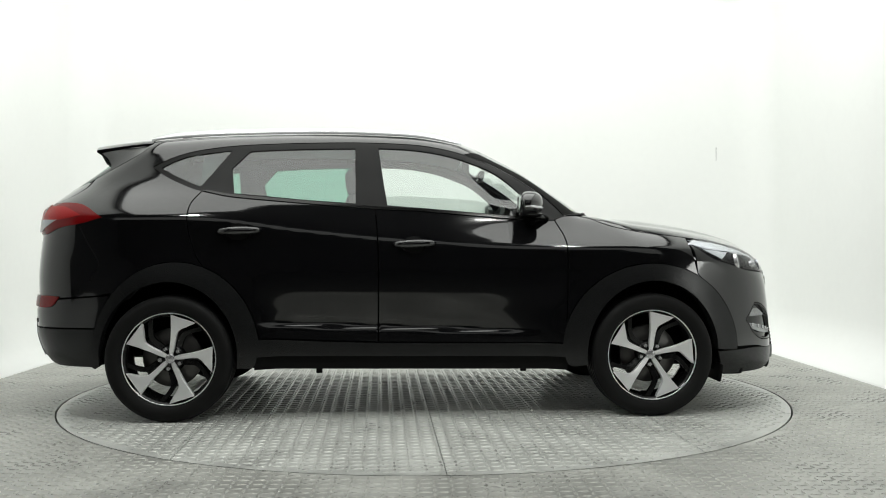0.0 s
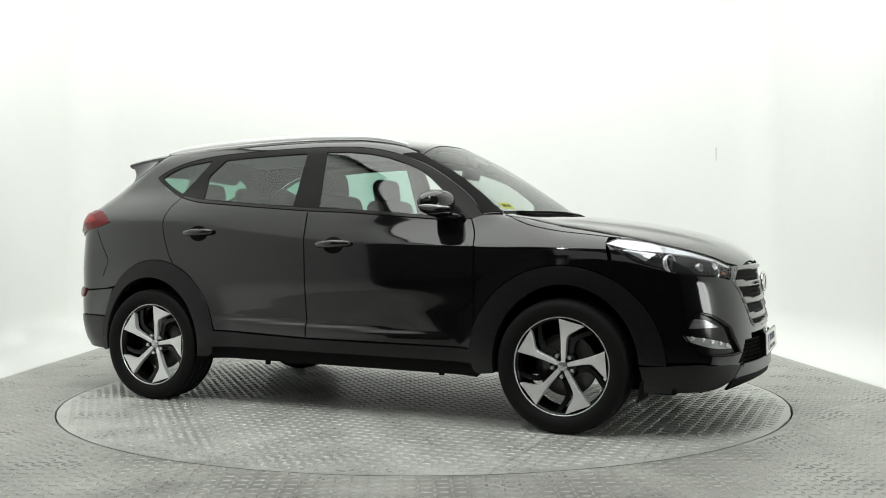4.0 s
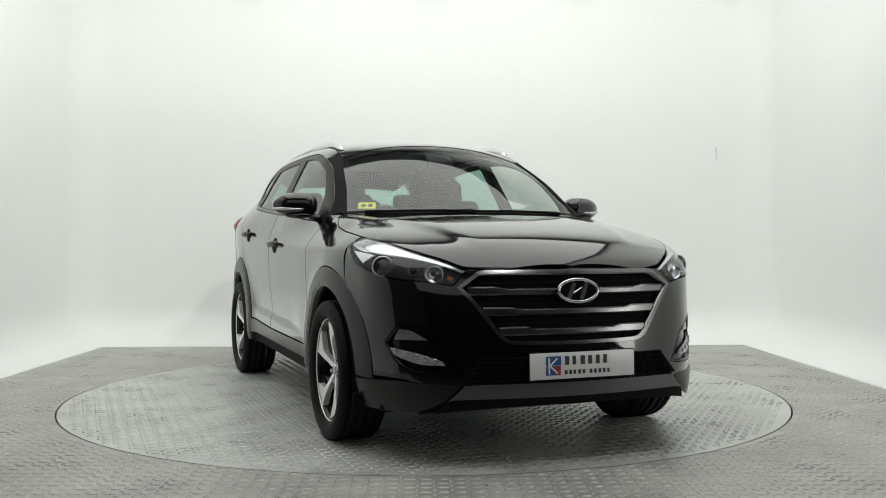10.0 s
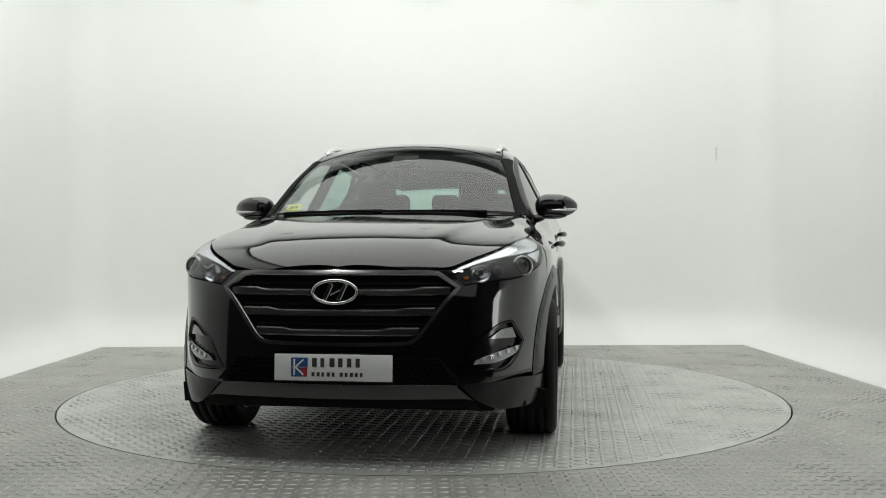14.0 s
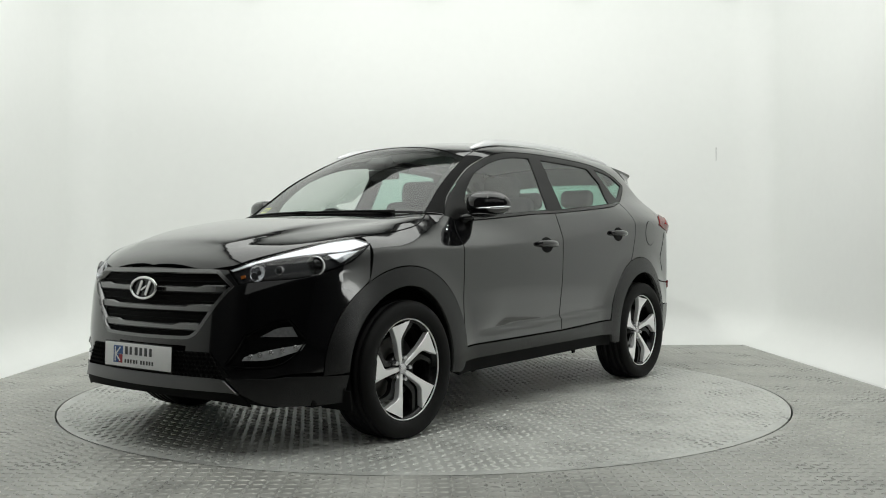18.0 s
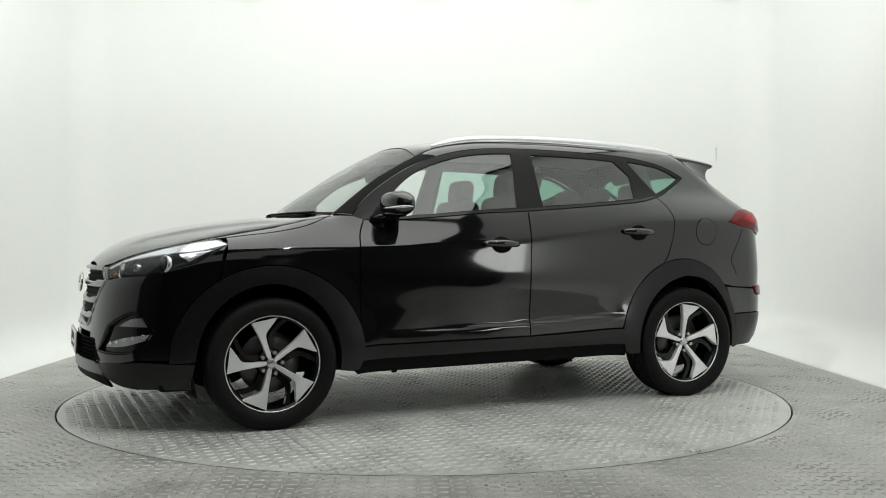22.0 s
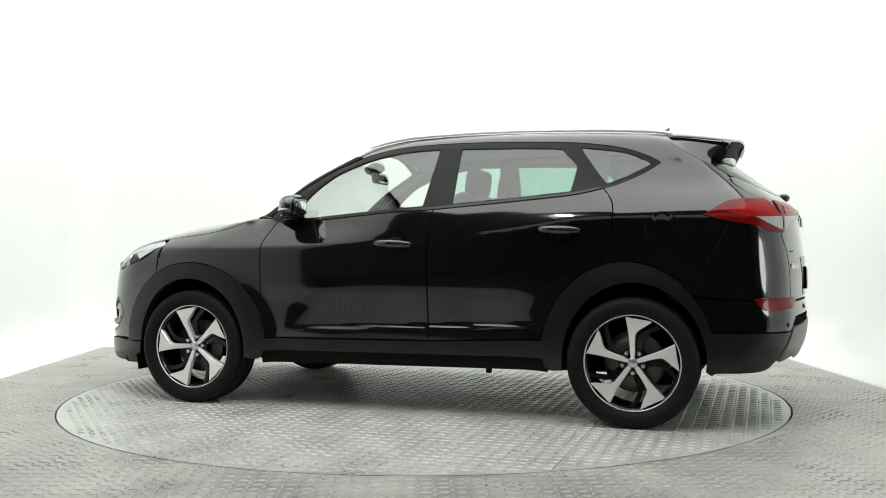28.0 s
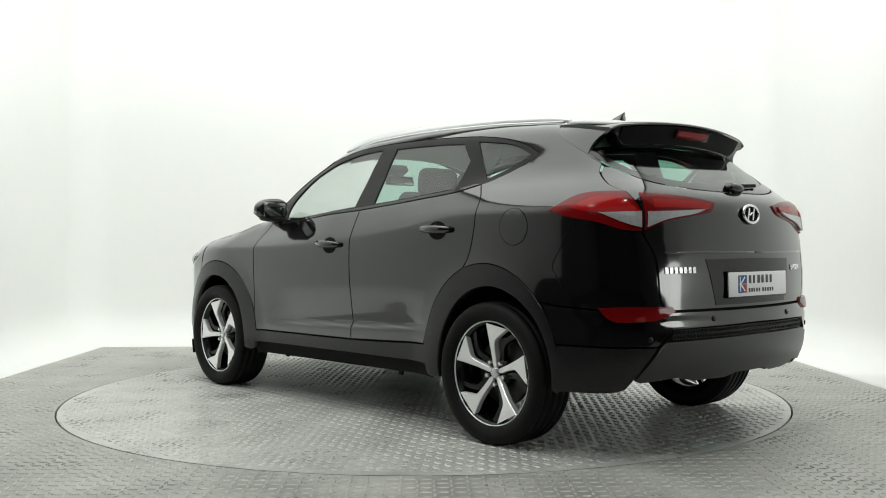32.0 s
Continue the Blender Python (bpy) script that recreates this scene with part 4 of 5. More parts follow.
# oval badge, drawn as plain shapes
def oval_badge(name, m, w, h, parent):
    ring = [m @ Vector((w * math.cos(2 * math.pi * k / 40), h * math.sin(2 * math.pi * k / 40), 0.006)) for k in range(40)]
    badge = curve_part(name, ring, 0.0075, CHROME, parent, "chrome oval badge", 8, 1.0, True)
    bm = bmesh.new()
    for sx in (-1, 1):
        mm = m @ Matrix.Translation((sx * w * 0.32, 0, 0.004)) @ pose(0, 0, 0, 0, 0, -24)
        add_box(bm, (w * 0.20, h * 1.55, 0.008), mm, 0.002, 1)
    add_box(bm, (w * 0.52, h * 0.20, 0.008), m @ Matrix.Translation((0, 0, 0.004)) @ pose(0, 0, 0, 0, 0, 28), 0.002, 1)
    bm_part("badge_bars", bm, CHROME, badge)
    v, f = [m @ Vector((0, 0, -0.001))], []
    v += [m @ Vector((w * math.cos(2 * math.pi * k / 40), h * math.sin(2 * math.pi * k / 40), -0.001)) for k in range(40)]
    f = [(0, 1 + k, 1 + (k + 1) % 40) for k in range(40)]
    part("badge_back", v, f, GLOSS, badge)
    return badge


oval_badge("front_badge", frame_at((2.218, 0, 0.757), (1, 0, 0.10)), 0.098, 0.050, car)


# dealer plates: plain bars stand for the lettering
def number_plate(m, parent, name):
    bm = bmesh.new()
    add_box(bm, (0.52, 0.114, 0.008), m, 0.003, 2)
    plate = bm_part(name, bm, PLATE_WHITE, parent, "white plate with blue and red emblem and dark lettering bars")
    bm = bmesh.new()
    add_box(bm, (0.532, 0.126, 0.005), m @ Matrix.Translation((0, 0, -0.004)), 0.004, 2)
    bm_part("plate_holder", bm, GLOSS, plate)
    x = -0.098
    for w in (0.034, 0.027, 0.036, 0.032, 0.032, 0.030):
        bm = bmesh.new()
        add_box(bm, (w * 0.60, 0.038, 0.002), m @ Matrix.Translation((x + w * 0.5, 0.022, 0.0045)))
        bm_part("lettering_bar", bm, INK, plate)
        x += 0.0385
    x = -0.098
    for w in (0.022, 0.022, 0.018, 0.022, 0.020, 0.0, 0.022, 0.020, 0.022, 0.020, 0.018):
        if w:
            bm = bmesh.new()
            add_box(bm, (w * 0.60, 0.018, 0.002), m @ Matrix.Translation((x + w * 0.5, -0.029, 0.0045)))
            bm_part("lettering_bar", bm, INK, plate)
            x += 0.0225
        else:
            x += 0.012
    for dx, dz, w, h, mat in ((-0.148, 0.024, 0.074, 0.040, BLUE), (-0.163, -0.018, 0.044, 0.040, BLUE), (-0.128, -0.018, 0.030, 0.040, RED_INK)):
        bm = bmesh.new()
        add_box(bm, (w, h, 0.002), m @ Matrix.Translation((dx, dz - 0.002, 0.0045)))
        bm_part("emblem", bm, mat, plate)
    bm = bmesh.new()
    for sgn in (1, -1):
        add_box(bm, (0.007, 0.05, 0.002), m @ Matrix.Translation((-0.148, 0.001 + sgn * 0.016, 0.0060)) @ pose(0, 0, 0, 0, 0, -sgn * 48))
    add_box(bm, (0.007, 0.07, 0.002), m @ Matrix.Translation((-0.170, 0.001, 0.0060)))
    bm_part("emblem_mark", bm, PLATE_WHITE, plate)
    return plate


number_plate(frame_at((2.262, 0.002, 0.434), (1, 0, 0.03)), car, "front_plate")

# lower intake with honeycomb
mesh_back = skin("lower_intake", INTAKE, "f", BLACK, car, "black lower air intake", sides="whole", lift=0.002, thick=0)[0]
v, f = [], []
for r in range(6):
    for c in range(-21, 22):
        y = (c + 0.5 * (r % 2)) * 0.027
        z = 0.365 + r * 0.0195
        if abs(y) > 0.545 - (z - 0.352) * 0.85 or (abs(y) < 0.24 and z > 0.385):
            continue
        p, n = on_skin("f", abs(y), z)
        p.y = y
        b = len(v)
        for k in range(6):
            a = math.pi / 3 * k + math.pi / 6
            for rr, o in ((0.0150, 0.001), (0.0138, 0.008), (0.0108, 0.008), (0.0104, 0.001)):
                v.append((p.x + o, y + rr * math.cos(a), z + rr * 0.82 * math.sin(a)))
        for k in range(6):
            j = (k + 1) % 6
            for q in range(3):
                f.append((b + k * 4 + q, b + k * 4 + q + 1, b + j * 4 + q + 1, b + j * 4 + q))
part("honeycomb", v, f, BLACK, mesh_back, "", None, False)


# headlights: housing, chrome brow, projector, reflector wedge, clear cover
def headlight(sy):
    flip = Matrix.Diagonal((1, sy, 1, 1))

    def put(name, v, f, n, mat, parent, label=""):
        v = np.array(v) * (1, sy, 1)
        f = [t[::-1] for t in f] if sy < 0 else f
        return part(name, v, f, mat, parent, label, np.array(n) * (1, sy, 1) if n is not None else None)
    loop = outline(HEAD, "f")
    body = put("headlight", *skin_mesh([shrink(loop, 0.004)], "f", -0.020, 0), LAMP_DARK, car, "swept-back headlight with clear cover and chrome brow")
    put("lens_cover", *skin_mesh([shrink(loop, 0.003)], "f", 0.003, 0.012, 0.03), LENS, body, "clear lens")
    brow = [HEAD_TOP, [HEAD_TOP[-1], ("f", 0.51, 0.838)], [("f", 0.51, 0.838), ("f", 0.60, 0.876), ("f", 0.70, 0.905), (S, 1.80, 0.925), (S, 1.70, 0.935), (S, 1.545, 0.972)]]
    put("chrome_brow", *skin_mesh([shrink(outline(brow, "f"), 0.004)], "f", -0.006, 0.014, 0.02), BROW, body, "bright chrome light guide")
    wedge = [[(S, 1.64, 0.938), (S, 1.80, 0.918)], [(S, 1.80, 0.918), (S, 1.755, 0.880)], [(S, 1.755, 0.880), (S, 1.64, 0.938)]]
    put("side_reflector", *skin_mesh([outline(wedge, "f")], "f", -0.004, 0.008, 0.02), BROW, body, "silver reflector wedge")
    for view, a, b, r in ((S, 1.87, 0.870, 0.040), ("f", 0.700, 0.852, 0.018)):
        p, n = on_skin(view, a, b, -0.016)
        m = flip @ frame_at(p, n * 0.5 + Vector((0.85, 0.05, 0)))
        v, f = lathe([(r * 1.18, -0.01), (r * 1.22, 0.006), (r * 1.08, 0.012), (r * 1.0, 0.004)], 28, "z")
        part("projector_ring", [m @ Vector(q) for q in v], f, SATIN_BRIGHT, body, "silver projector ring")
        v, f = lathe([(0.0, 0.018), (r * 0.4, 0.016), (r * 0.75, 0.010), (r, 0.0)], 28, "z")
        part("projector_lens", [m @ Vector(q) for q in v], f, GLOSS, body, "dark glass projector lens")
    p, n = on_skin("f", 0.625, 0.842, -0.018)
    m = flip @ frame_at(p, n * 0.5 + Vector((0.85, 0.05, 0)))
    v, f = lathe([(0.012, 0.002), (0.030, 0.004), (0.040, 0.010), (0.043, 0.016)], 28, "z")
    part("reflector_bowl", [m @ Vector(q) for q in v], f, BROW, body, "bright bowl reflector")
    amber = [[("f", 0.550, 0.824), ("f", 0.568, 0.830)], [("f", 0.568, 0.830), ("f", 0.575, 0.817)], [("f", 0.575, 0.817), ("f", 0.557, 0.811)], [("f", 0.557, 0.811), ("f", 0.550, 0.824)]]
    put("indicator", *skin_mesh([outline(amber, "f")], "f", -0.012, 0.006, 0.02), AMBER, body, "amber indicator bulb")
    # fog lamp nook
    loop = outline(FOG, "f")
    nook = put("fog_lamp_surround", *skin_mesh([shrink(loop, -0.004)], "f", -0.022, 0, 0.03), GLOSS, car, "gloss black fog lamp surround")
    edge = shrink(loop, 0.002)
    put("surround_frame", *skin_mesh([edge, shrink(edge, 0.006)], "f", 0.0, 0.030, 0.012), GLOSS, nook)
    fog = [[(S, 1.955, 0.545), (S, 1.975, 0.592)], [(S, 1.975, 0.592), ("f", 0.72, 0.585), ("f", 0.665, 0.548)], [("f", 0.665, 0.548), (S, 1.955, 0.545)]]
    put("fog_lamp", *skin_mesh([outline(fog, "f")], "f", -0.010, 0.01, 0.02), FOG_LENS, nook, "clear fog lamp lens")
    bars = [[("f", 0.802, 0.512), ("f", 0.70, 0.488), ("f", 0.610, 0.458)], [("f", 0.610, 0.458), ("f", 0.600, 0.440)], [("f", 0.600, 0.440), ("f", 0.70, 0.446), ("f", 0.790, 0.486)], [("f", 0.790, 0.486), ("f", 0.802, 0.512)]]
    drl = put("daytime_lamp", *skin_mesh([outline(bars, "f")], "f", -0.004, 0.012, 0.02), CLEAR_LENS, nook, "strip of clear daytime lamps")
    for k in range(5):
        y = 0.635 + k * 0.034
        p, n = on_skin("f", y, 0.459 + k * 0.0095, -0.002)
        m = flip @ frame_at(p, n)
        v, f = lathe([(0.011, 0.0), (0.012, 0.004), (0.009, 0.006), (0.0, 0.003)], 14, "z")
        part("led_reflector", [m @ Vector(q) for q in v], f, SATIN_BRIGHT, nook, "small round silver reflector")


both_sides(headlight)


# wipers
def wiper(points, name, parent, label):
    blade = curve_part(name, points, 0.004, BLACK, parent, label, 8, 1.5)
    return blade


for ys in ((-0.62, -0.02), (-0.04, 0.55)):
    pts = []
    for k in range(13):
        y = ys[0] + (ys[1] - ys[0]) * k / 12
        x = 1.108 - 0.30 * y * y - 0.012 * k / 12
        p, n = on_skin("t", x, abs(y), 0.007)
        pts.append((p.x, y, p.z))
    w = wiper(pts, "windscreen_wiper", car, "black windscreen wiper")
    p, n = on_skin("t", 1.125 - 0.30 * ys[1] ** 2, abs(ys[1]), 0.010)
    p.y = ys[1]
    mid = Vector(pts[6])
    v, f = sweep([p, p.lerp(mid, 0.5) + Vector((0, 0, 0.004)), mid + Vector((0, 0, 0.003))], [0.009, 0.005, 0.004], 8)
    part("wiper_arm", v, f, BLACK, w)
cowl = [[("t", 1.135, 0), ("t", 1.09, 0.35), ("t", 1.0, 0.62), ("t", 0.97, 0.72)], [("t", 0.97, 0.72), ("t", 0.945, 0.70)], [("t", 0.945, 0.70), ("t", 0.975, 0.60), ("t", 1.065, 0.35), ("t", 1.105, 0)]]
skin("scuttle_panel", cowl, "x", BLACK, car, "black plastic scuttle below the windscreen", sides="whole", lift=0.003, thick=0.01)


# door mirrors
def door_mirror(sy):
    def pod_point(x, y, z, grow=0.0):
        """Pod: tall and blunt at its foot, swept back to a low rounded tip."""
        o = (y + 1) / 2
        front = 0.105 * (1 - 0.62 * o ** 1.6)
        top = 0.080 * (1 - 0.40 * o ** 2.2)
        ax = abs(x) ** 0.75 * ((front if x > 0 else 0.062 * (1 - 0.25 * o ** 3)) + grow)
        return Vector((math.copysign(ax, x) + 0.636 - 0.022 * o ** 2, sy * (0.922 + (0.124 + grow) * math.copysign(abs(y) ** 0.72, y)),
                       1.186 + ((top if z > 0 else 0.066 * (1 - 0.35 * o ** 3)) + grow) * math.copysign(abs(z) ** 0.78, z)))
    bm = bmesh.new()
    bmesh.ops.create_uvsphere(bm, u_segments=40, v_segments=24, radius=1.0)
    for v in bm.verts:
        v.co = pod_point(*v.co)
        v.co.x = max(v.co.x, 0.584)
    pod = bm_part("door_mirror", bm, PAINT, car, "gloss black door mirror with silver indicator strip", 80)
    bm = bmesh.new()
    add_box(bm, (0.008, 0.158, 0.086), pose(0.584, sy * 0.920, 1.188, 0, 0, sy * 1.5), 0.003, 2)
    bm_part("mirror_glass", bm, MIRROR, pod, "mirror glass")
    pts, rad = [], []
    for k in range(19):
        a = radians(-8 + 116 * k / 18)
        pts.append(pod_point(math.cos(a) * 0.95, math.sin(a) * 0.95, -0.28, -0.001))
        rad.append(0.003 + 0.0065 * math.sin(math.pi * min(1, (k + 2) / 19)))
    curve_part("indicator_strip", pts, rad, SATIN_BRIGHT, pod, "silver indicator strip", 8)
    bm = bmesh.new()
    bmesh.ops.create_uvsphere(bm, u_segments=24, v_segments=12, radius=1.0)
    for v in bm.verts:
        v.co = Vector((0.650 + 0.066 * v.co.x, sy * (0.890 + 0.095 * v.co.y), 1.132 + 0.020 * v.co.z))
    bm_part("lower_cover", bm, GLOSS, pod)
    v, f = sweep([(0.66, sy * 0.86, 1.135), (0.70, sy * 0.83, 1.118), (0.735, sy * 0.79, 1.108)], [0.030, 0.034, 0.042], 12, 0.6)
    part("mirror_foot", v, f, GLOSS, pod)


both_sides(door_mirror)


# roof rails
def roof_rail(sy):
    """A low rail whose outer flank leans in, set down on the roof along its whole length."""
    v, f = [], []
    xs = np.linspace(-1.51, 0.29, 61)
    for x in xs:
        y0 = 0.556 - 0.03 * float(step(0.9, 1.5, -x))
        p, n = on_skin("t", float(x), y0)
        h = 0.006 + 0.017 * float(step(0, 0.16, min(x + 1.51, 0.29 - x)))
        for dy, dz in ((0.013, -0.012), (0.015, -0.30 * h), (0.012, 0.25 * h), (0.003, 0.86 * h), (-0.004, h), (-0.012, 0.86 * h), (-0.015, -0.004)):
            v.append((float(x), sy * (y0 + dy), p.z + 0.014 + dz))
    m = 7
    for i in range(len(xs) - 1):
        for k in range(m - 1):
            f.append((i * m + k, i * m + k + 1, i * m + m + k + 1, i * m + m + k))
    f += [tuple(range(m))[::-1], tuple((len(xs) - 1) * m + k for k in range(m))]
    if sy < 0:
        f = [t[::-1] for t in f]
    part("roof_rail", v, f, RAIL, car, "satin silver roof rail")


both_sides(roof_rail)


# door handles; the shade in their cups is a flat black disc
def handles(sy):
    for x0, z0 in ((0.0, 0.967), (-0.955, 1.041)):
        loop = np.array([to_uv(at(S, x0 - 0.005 + 0.066 * math.cos(a), z0 - 0.006 + 0.047 * math.sin(a)), "x") for a in [2 * math.pi * k / 28 for k in range(28)]])
        v, f, n = skin_mesh([loop], "x", 0.003, 0, 0.012)
        cup = part("handle_cup_shade", v * (1, sy, 1), f if sy > 0 else [t[::-1] for t in f], CUP, car, "flat matt black disc for the shade in the handle cup")
        pts, rad = [], []
        for k in range(15):
            u = k / 14
            x = x0 + 0.115 - 0.23 * u
            p, n = on_skin(S, x, z0 - 0.006 * (u - 0.5), 0.004 + 0.034 * math.sin(math.pi * min(1, max(0, u))) ** 0.6)
            pts.append((p.x, sy * p.y, p.z))
            rad.append(0.009 + 0.011 * math.sin(math.pi * u) ** 0.5)
        h = curve_part("door_handle", pts, rad, PAINT, car, "gloss black pull handle", 10, 1.1)


both_sides(handles)

# fuel flap, one side only
loop = np.array([to_uv(at(S, -1.49 + 0.083 * math.cos(a), 1.046 + 0.085 * math.sin(a)), "x") for a in [2 * math.pi * k / 48 for k in range(48)]])
v, f, n = skin_mesh([shrink(loop, -0.0035)], "x", 0.0008, 0)
part("fuel_flap_gap", v, f, BLACK, car, "dark gap round fuel flap", n)
v, f, n = skin_mesh([loop], "x", 0.0022, 0.002)
part("fuel_flap", v, f, PAINT, car, "round gloss black fuel flap", n)


# seam between bumper corner and side panel
for sy in (1, -1):
    pts = []
    for q in spline([(-1.814, 1.060), (-1.764, 0.959), (-1.712, 0.866), (-1.742, 0.806), (-1.772, 0.745)], 0.02):
        p, n = on_skin(S, float(q[0]), float(q[1]), 0.0)
        pts.append((p.x, sy * p.y, p.z))
    curve_part("panel_seam", pts, 0.0022, BLACK, car, "dark panel gap", 6)


# ---- rear end details ----
def spoiler():
    """Roof spoiler: the roof's line carried on to a lip, with a dark face below it."""
    half = 0.585

    def lip(a):
        x = -1.885 + 0.215 * a * a
        return x, float(TOPLINE(x)) - 0.13 * a * a - 0.010 - 2.2 * max(0.0, a - 0.50) ** 2

    ys = np.linspace(-half, half, 61)
    rows, face = [], []
    for y in ys:
        a = abs(float(y))
        tx, tz = lip(a)
        x0 = -1.495
        z0 = float(TOPLINE(x0)) - 0.13 * a * a - 2.2 * max(0.0, a - 0.50) ** 2
        sec = [(x0, z0 - 0.03)]
        for k in range(9):
            u = k / 8
            x = x0 + (tx + 0.010 - x0) * u
            z = float(TOPLINE(x)) - 0.13 * a * a - 2.2 * max(0.0, a - 0.50) ** 2 - 0.010 * u * u + 0.003 * (1 - u) * min(1, 6 * u)
            sec.append((x, z))
        d = 0.030 + 0.088 * (1 - float(step(0.44, 0.575, a)))
        sec += [(tx + 0.001, tz - 0.005), (tx + 0.002, tz - 0.012), (tx + 0.012, tz - 0.018), (tx + 0.010 + 0.38 * d, tz - 0.89 * d), (tx + 0.04 + 0.38 * d, tz - d), (tx + 0.075 + 0.38 * d, tz - 0.97 * d)]
        rows.append([(x, float(y), z) for x, z in sec])
        if a < half - 0.06:
            face.append([(tx + 0.010, float(y), tz - 0.0185), (tx + 0.011 + 0.17 * d, float(y), tz - 0.009 - 0.445 * d), (tx + 0.008 + 0.38 * d, float(y), tz - 0.88 * d)])

    def sheet(rows):
        m = len(rows[0])
        return [q for r in rows for q in r], [(i * m + k, i * m + k + 1, (i + 1) * m + k + 1, (i + 1) * m + k) for i in range(len(rows) - 1) for k in range(m - 1)]
    v, f = sheet(rows)
    m = len(rows[0])
    f += [tuple(range(m)), tuple((len(rows) - 1) * m + k for k in range(m))[::-1]]
    bm = bmesh.new()
    vs = [bm.verts.new(q) for q in v]
    for t in f:
        bm.faces.new([vs[i] for i in t])
    sp = bm_part("roof_spoiler", bm, PAINT, car, "gloss black roof spoiler with dark recessed face", 32)
    v, f = sheet(face)
    part("spoiler_face", [(x - 0.002, y, z) for x, y, z in v], f, CUP, sp, "dark recessed spoiler face")
    # cheeks that close the spoiler's ends down to the hatch seam
    for sy in (1, -1):
        bm = bmesh.new()
        grid = []
        a = 0.577
        tx, tz = lip(a)
        for i in range(13):
            u = i / 12
            x = -1.50 + (tx + 0.012 + 1.50) * u
            top = Vector((x, a, float(TOPLINE(x)) - 0.13 * a * a - 2.2 * (a - 0.50) ** 2 - 0.008 - 0.010 * u * u))
            sx = -1.505 - 0.215 * u
            low, n = on_skin(S, sx, 1.5225 - 0.137 * ((-1.505 - sx) / 0.215) ** 0.85, 0.001)
            col = []
            for j in range(8):
                w = j / 7
                q = top.lerp(Vector((low.x, abs(low.y), low.z)), w)
                q.x += 0.030 * math.sin(math.pi * w) * u * u
                col.append(q)
            grid.append(col)
        outer = [[bm.verts.new((q.x, sy * q.y, q.z)) for q in col] for col in grid]
        inner = [[bm.verts.new((q.x + 0.012, sy * (q.y - 0.045), q.z - 0.004)) for q in col] for col in grid]
        for i in range(12):
            for j in range(7):
                bm.faces.new((outer[i][j], outer[i + 1][j], outer[i + 1][j + 1], outer[i][j + 1]))
                bm.faces.new((inner[i][j], inner[i][j + 1], inner[i + 1][j + 1], inner[i + 1][j]))
        for j in range(7):
            bm.faces.new((outer[12][j], inner[12][j], inner[12][j + 1], outer[12][j + 1]))
        for i in range(12):
            bm.faces.new((outer[i][7], outer[i + 1][7], inner[i + 1][7], inner[i][7]))
        bmesh.ops.recalc_face_normals(bm, faces=bm.faces[:])
        bm_part("spoiler_cheek", bm, PAINT, sp, "gloss black spoiler end", 40)
    tx, tz = lip(0.0)
    bm = bmesh.new()
    add_box(bm, (0.008, 0.28, 0.046), pose(tx + 0.020, 0, tz - 0.056, 0, -26), 0.003, 2)
    bm_part("brake_light", bm, RED_DARK, sp, "dark red high brake light")
    for k in range(16):
        bm = bmesh.new()
        y = -0.132 + 0.264 * k / 15
        add_box(bm, (0.006, 0.013, 0.024), pose(tx + 0.0155 + 0.1 * y * y, y, tz - 0.052, 0, -26), 0.001, 1)
        bm_part("brake_led", bm, RED_BRIGHT, sp, "small red brake light cell")
    return sp


spoiler()

# shark fin aerial
v, f = [], []
for k, x in enumerate(np.linspace(0, 1, 9)):
    h = 0.062 * x ** 1.1
    w = 0.030 * math.sqrt(max(0.02, 1 - (x - 0.75) ** 2 * 1.6))
    for c in range(9):
        a = math.pi * c / 8
        v.append((-1.30 - 0.135 * x - 0.012 * x * math.sin(a), w * math.cos(a) * (1 - 0.72 * math.sin(a)), 1.622 - 0.010 * x + h * math.sin(a)))
for i in range(8):
    for c in range(8):
        f.append((i * 9 + c, i * 9 + c + 1, i * 9 + c + 10, i * 9 + c + 9))
f.append(tuple(8 * 9 + c for c in range(9)))
part("aerial_fin", v, f, PAINT, car, "black shark fin aerial")

# rear plate in its nook, trim, badge, lettering bars, wiper, sensors
skin("plate_recess", [[("r", 0, 0.900), ("r", 0.37, 0.895)], [("r", 0.37, 0.895), ("r", 0.31, 0.682)], [("r", 0.31, 0.682), ("r", 0, 0.682)]], "r", GLOSS, car, "gloss black plate recess", sides="whole", lift=0.002, thick=0)
number_plate(frame_at((-2.2145, -0.02, 0.775), (-1, 0, 0.02)), car, "rear_plate")
oval_badge("rear_badge", frame_at((-2.183, 0, 1.105), (-1, 0, 0.14)), 0.068, 0.042, car)
for y0, n, w in ((0.60, 7, 0.026), (-0.42, 6, 0.025)):
    for k in range(n):
        y = y0 - k * w
        p, nn = on_skin("r", abs(y), 0.846, 0.002)
        p.y, nn.y = math.copysign(p.y, y), math.copysign(nn.y, y)
        bm = bmesh.new()
        add_box(bm, (w * 0.72, 0.028, 0.004), frame_at(p, nn), 0.0008, 1)
        bm_part("lettering_bar", bm, SATIN_BRIGHT, car, "small chrome lettering bar")
ribbon_pts = [("r", abs(y), 0.925) for y in np.linspace(0.0, 0.60, 9)]
for sy in (1, -1):
    pts = []
    for q in ribbon_pts:
        p, n = on_skin(*q, 0.001)
        pts.append((p.x, sy * p.y, p.z))
    curve_part("tailgate_crease", pts, 0.004, PAINT, car, "fine bright crease", 6)
pts = []
for k in range(12):
    y = -0.02 + 0.30 * k / 11
    p, n = on_skin("r", abs(y), 1.232 + 0.012 * k / 11 + 0.02 * y, 0.012)
    pts.append((p.x, -y, p.z))
